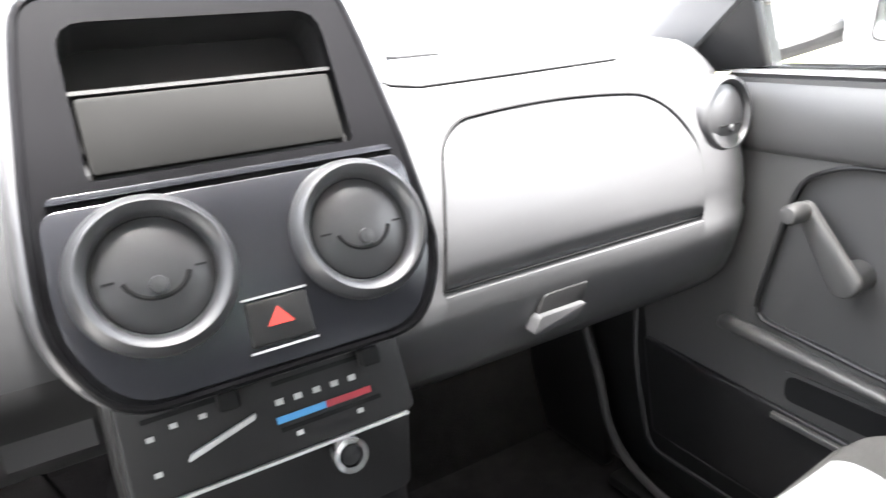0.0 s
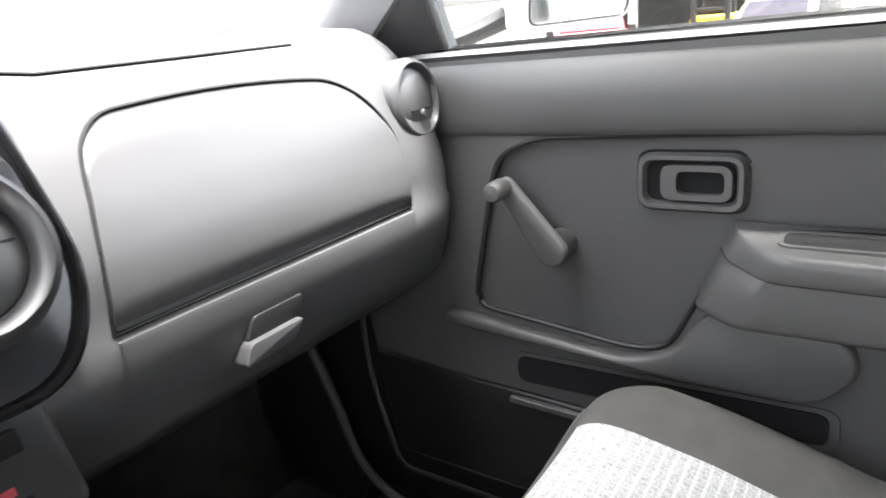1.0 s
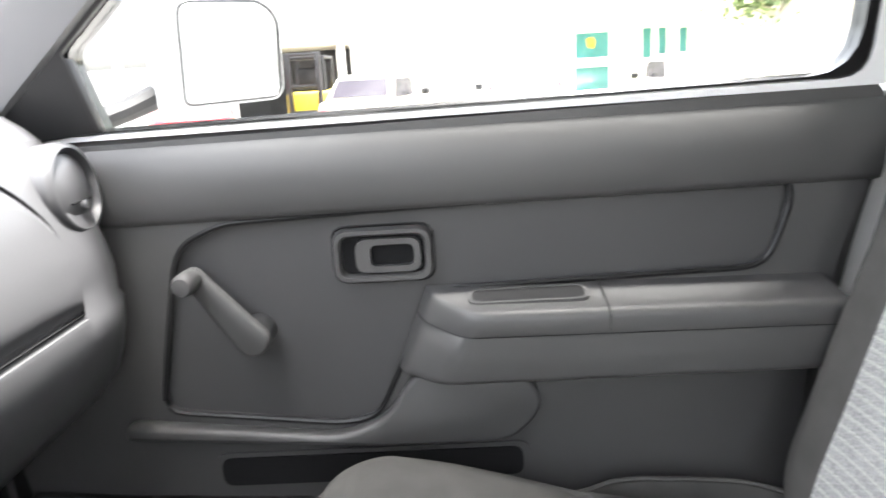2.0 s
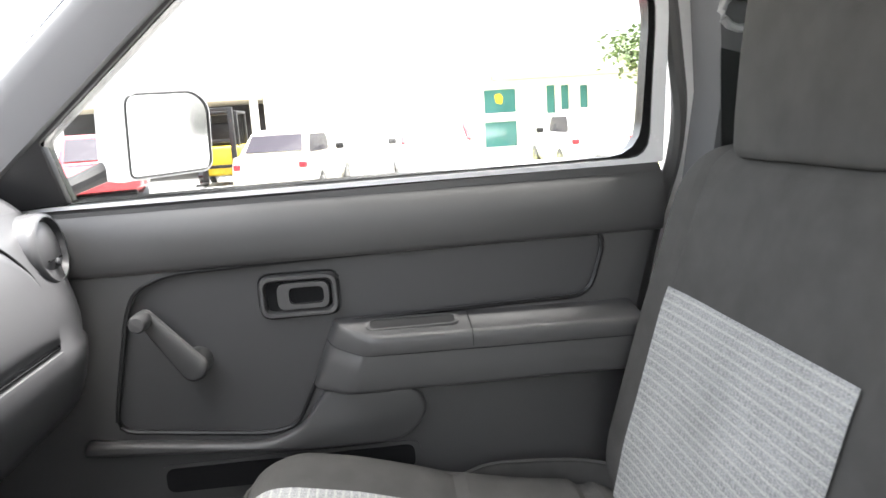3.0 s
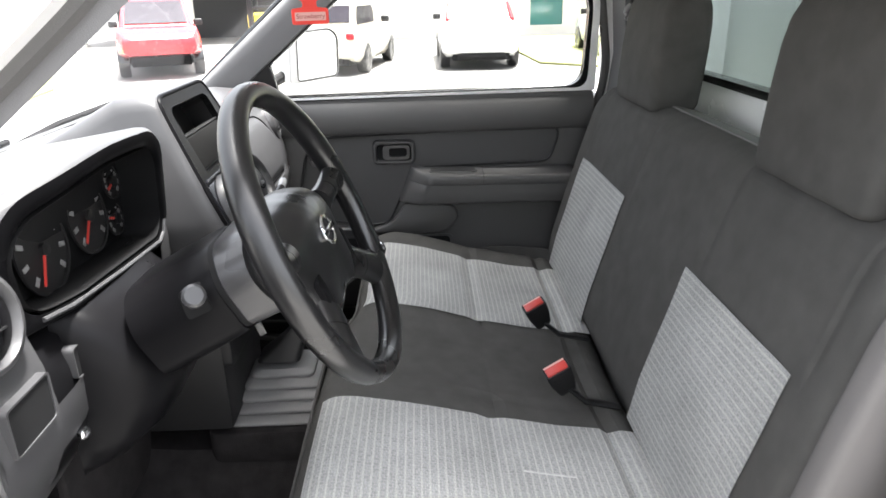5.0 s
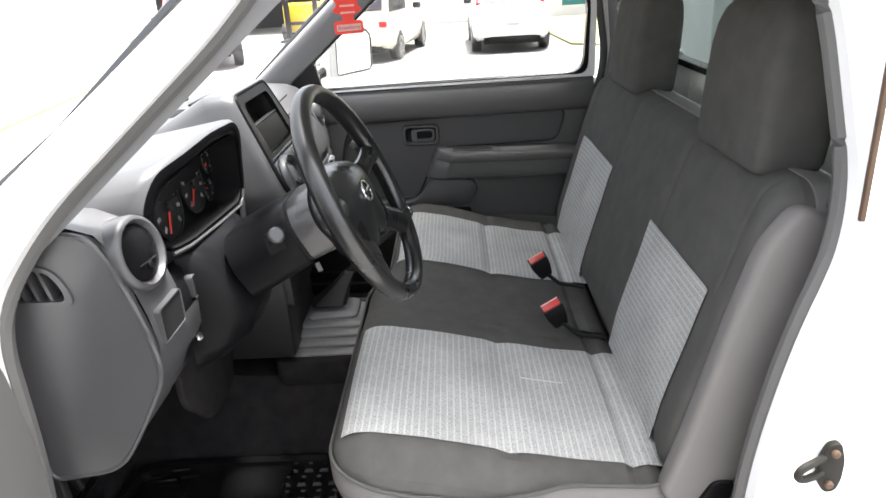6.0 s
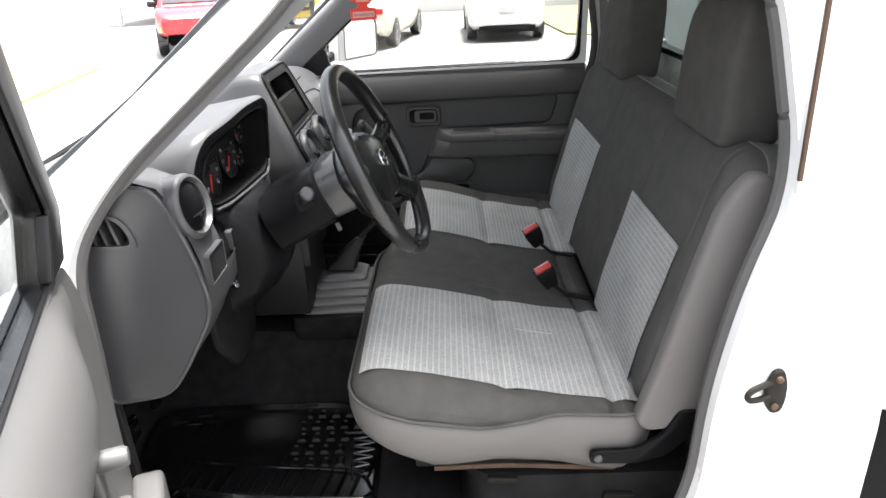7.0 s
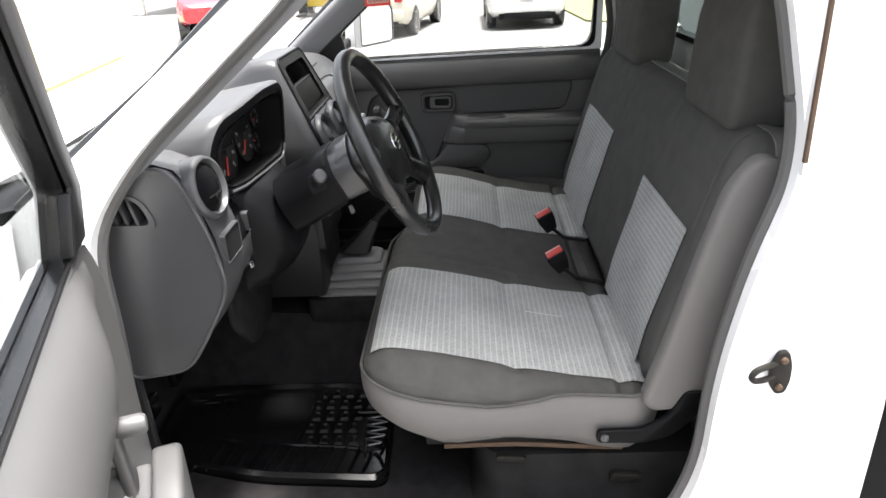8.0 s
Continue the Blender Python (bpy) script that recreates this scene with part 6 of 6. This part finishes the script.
# ---- rubber floor mat ----
mat_t = thing("floor_mat", "glossy black moulded rubber floor mat", "floor mat")
PLAN = rounded([(-0.55, 0.395), (-0.53, 0.70), (-0.475, 0.90), (-0.36, 0.985), (-0.19, 0.985), (-0.168, 0.90), (-0.168, 0.52), (-0.20, 0.44), (-0.30, 0.402)], [0.04, 0.08, 0.08, 0.06, 0.03, 0.03, 0.04, 0.04, 0.04], 5)
part("sheet", prism(PLAN, lambda u, v, w: (u, v, w), 0.396, 0.404), M_RUBBER, mat_t, "black rubber sheet", 0)
inner = [(-0.36 + (u + 0.36) * 0.87, 0.65 + (v - 0.65) * 0.955) for u, v in PLAN]
part("rolled_edge", loft([[(*p, 0.396) for p in PLAN], [(*p, 0.418) for p in PLAN], [((p[0] + q[0]) / 2, (p[1] + q[1]) / 2, 0.424) for p, q in zip(PLAN, inner)], [(*q, 0.417) for q in inner], [(*q, 0.403) for q in inner]], True, False), M_RUBBER, mat_t, "raised glossy rim", 50)
for i in range(13):
    y = 0.440 + 0.0335 * i
    part("rib", tube([(-0.424 + 0.0002 * i * i, y, 0.407), (-0.511 + 0.0001 * i * i, y + 0.017, 0.407)], 0.0042, 6), M_RUBBER, mat_t)
part("rib_border", tube(spline([(-0.486, 0.412, 0.407), (-0.440, 0.440, 0.407), (-0.421, 0.52, 0.407), (-0.408, 0.65, 0.407), (-0.39, 0.78, 0.407), (-0.372, 0.87, 0.407)], 4), 0.004, 6), M_RUBBER, mat_t)
part("divider", tube([(-0.175, 0.598, 0.406), (-0.30, 0.619, 0.406), (-0.41, 0.636, 0.406)], 0.0045, 6), M_RUBBER, mat_t)
part("divider", tube([(-0.193, 0.830, 0.406), (-0.29, 0.846, 0.406), (-0.375, 0.862, 0.406)], 0.004, 6), M_RUBBER, mat_t)
part("crossbar", tube([(-0.291, 0.492, 0.408), (-0.290, 0.432, 0.409)], 0.0045, 6), M_RUBBER, mat_t)
# moulded pockets: a leaning peak on each of a staggered grid
for i in range(5):
    for j in range(5):
        x, y = -0.206 - 0.0475 * i, 0.602 - 0.036 * j + (0.008 if i % 2 else 0.0)
        if y < 0.475 and x < -0.30:
            continue
        stud = [[(x - 0.015, y - 0.012, 0.403), (x + 0.015, y - 0.012, 0.403), (x + 0.015, y + 0.012, 0.403), (x - 0.015, y + 0.012, 0.403)],
                [(x - 0.010, y - 0.008, 0.410), (x + 0.012, y - 0.007, 0.412), (x + 0.012, y + 0.004, 0.412), (x - 0.010, y + 0.006, 0.410)],
                [(x - 0.006, y - 0.004, 0.407), (x + 0.009, y - 0.004, 0.408), (x + 0.009, y + 0.002, 0.408), (x - 0.006, y + 0.002, 0.407)]]
        part("stud", loft(stud), M_RUBBER, mat_t, smooth=0)
# open triangular lattice along the edge by the seat
inner_side, outer_side = [], []
for i in range(6):
    x = -0.310 - 0.026 * i
    inner_side.append((x - 0.010, 0.470 - 0.002 * i, 0.4105))
    outer_side.append((x, 0.412 + 0.0015 * (i - 2) ** 2, 0.4135))
for i in range(5):
    for a, b in ((outer_side[i], inner_side[i]), (inner_side[i], outer_side[i + 1])):
        part("lattice_rib", tube([a, b], 0.0034, 6), M_RUBBER, mat_t)
part("lattice_edge", tube(outer_side, 0.0038, 6), M_RUBBER, mat_t)
part("lattice_edge", tube(inner_side, 0.0034, 6), M_RUBBER, mat_t)
for x, y in ((-0.20, 0.965), (-0.225, 0.935), (-0.19, 0.915), (-0.235, 0.895), (-0.20, 0.875), (-0.225, 0.845)):
    part("toe_rib", tube([(x, y - 0.020, 0.410), (x - 0.004, y + 0.020, 0.410)], 0.0042, 6), M_RUBBER, mat_t, "glossy toe rib")
for i, (x, y, w, h) in enumerate(((-0.27, 0.97, 0.05, 0.08), (-0.42, 0.97, 0.07, 0.055), (-0.53, 0.97, 0.07, 0.055))):
    pd = thing("pedal", "black rubber foot pedal on a steel arm", "pedal", "foot pedals")
    part("pedal_pad", box((x - w / 2, y - 0.02, 0.50), (x + w / 2, y, 0.50 + h), 0.006), M_RUBBER, pd, "black rubber pad")
    part("pedal_arm", tube([(x, y - 0.005, 0.53), (x, y + 0.03, 0.62), (x, 1.05, 0.76)], 0.008, 8), M_DARK, pd)

# ---- hanging air freshener ----
fr = thing("air_freshener", "red hanging card air freshener", "air freshener")
FM = facing((0.04, 0.40, 1.373), (-0.93, -0.36, 0.05))
card = [(-0.032, -0.006), (0.032, -0.006), (0.032, 0.020), (0.012, 0.022), (0.012, 0.032), (0.034, 0.042), (0.022, 0.055), (0.03, 0.068), (0.018, 0.078), (0.02, 0.092), (0.0, 0.108), (-0.02, 0.092), (-0.018, 0.078), (-0.03, 0.068), (-0.022, 0.055), (-0.034, 0.042), (-0.012, 0.032), (-0.012, 0.022), (-0.032, 0.020)]
cb = prism(rounded(card, 0.004, 3), lambda u, v, w: tuple(FM @ Vector((u, v, w))), -0.001, 0.001)
cd = part("card", cb, M_REDCARD, fr, "red printed card", 0)
part("label_strip", prism(rect(-0.027, 0.0, 0.027, 0.014, 0.002), lambda u, v, w: tuple(FM @ Vector((u, v, w))), 0.0012, 0.0016), M_PINK, cd, "pale printed strip", 0)
letters("Strawberry", 0.011, FM @ Matrix.Translation((0, 0.007, 0.002)), M_REDPRINT, cd, "lettering", 0.0002)
for v in (0.036, 0.05):
    part("print_bar", prism(rect(-0.016, v, 0.016, v + 0.004), lambda u, v, w: tuple(FM @ Vector((u, v, w))), 0.0012, 0.0015), M_PINK, cd, smooth=0)
part("string", tube([FM @ Vector((0, 0.106, 0)), (0.04, 0.40, 1.575)], 0.0008, 5), M_WHITEPRINT, fr, "thin white string")
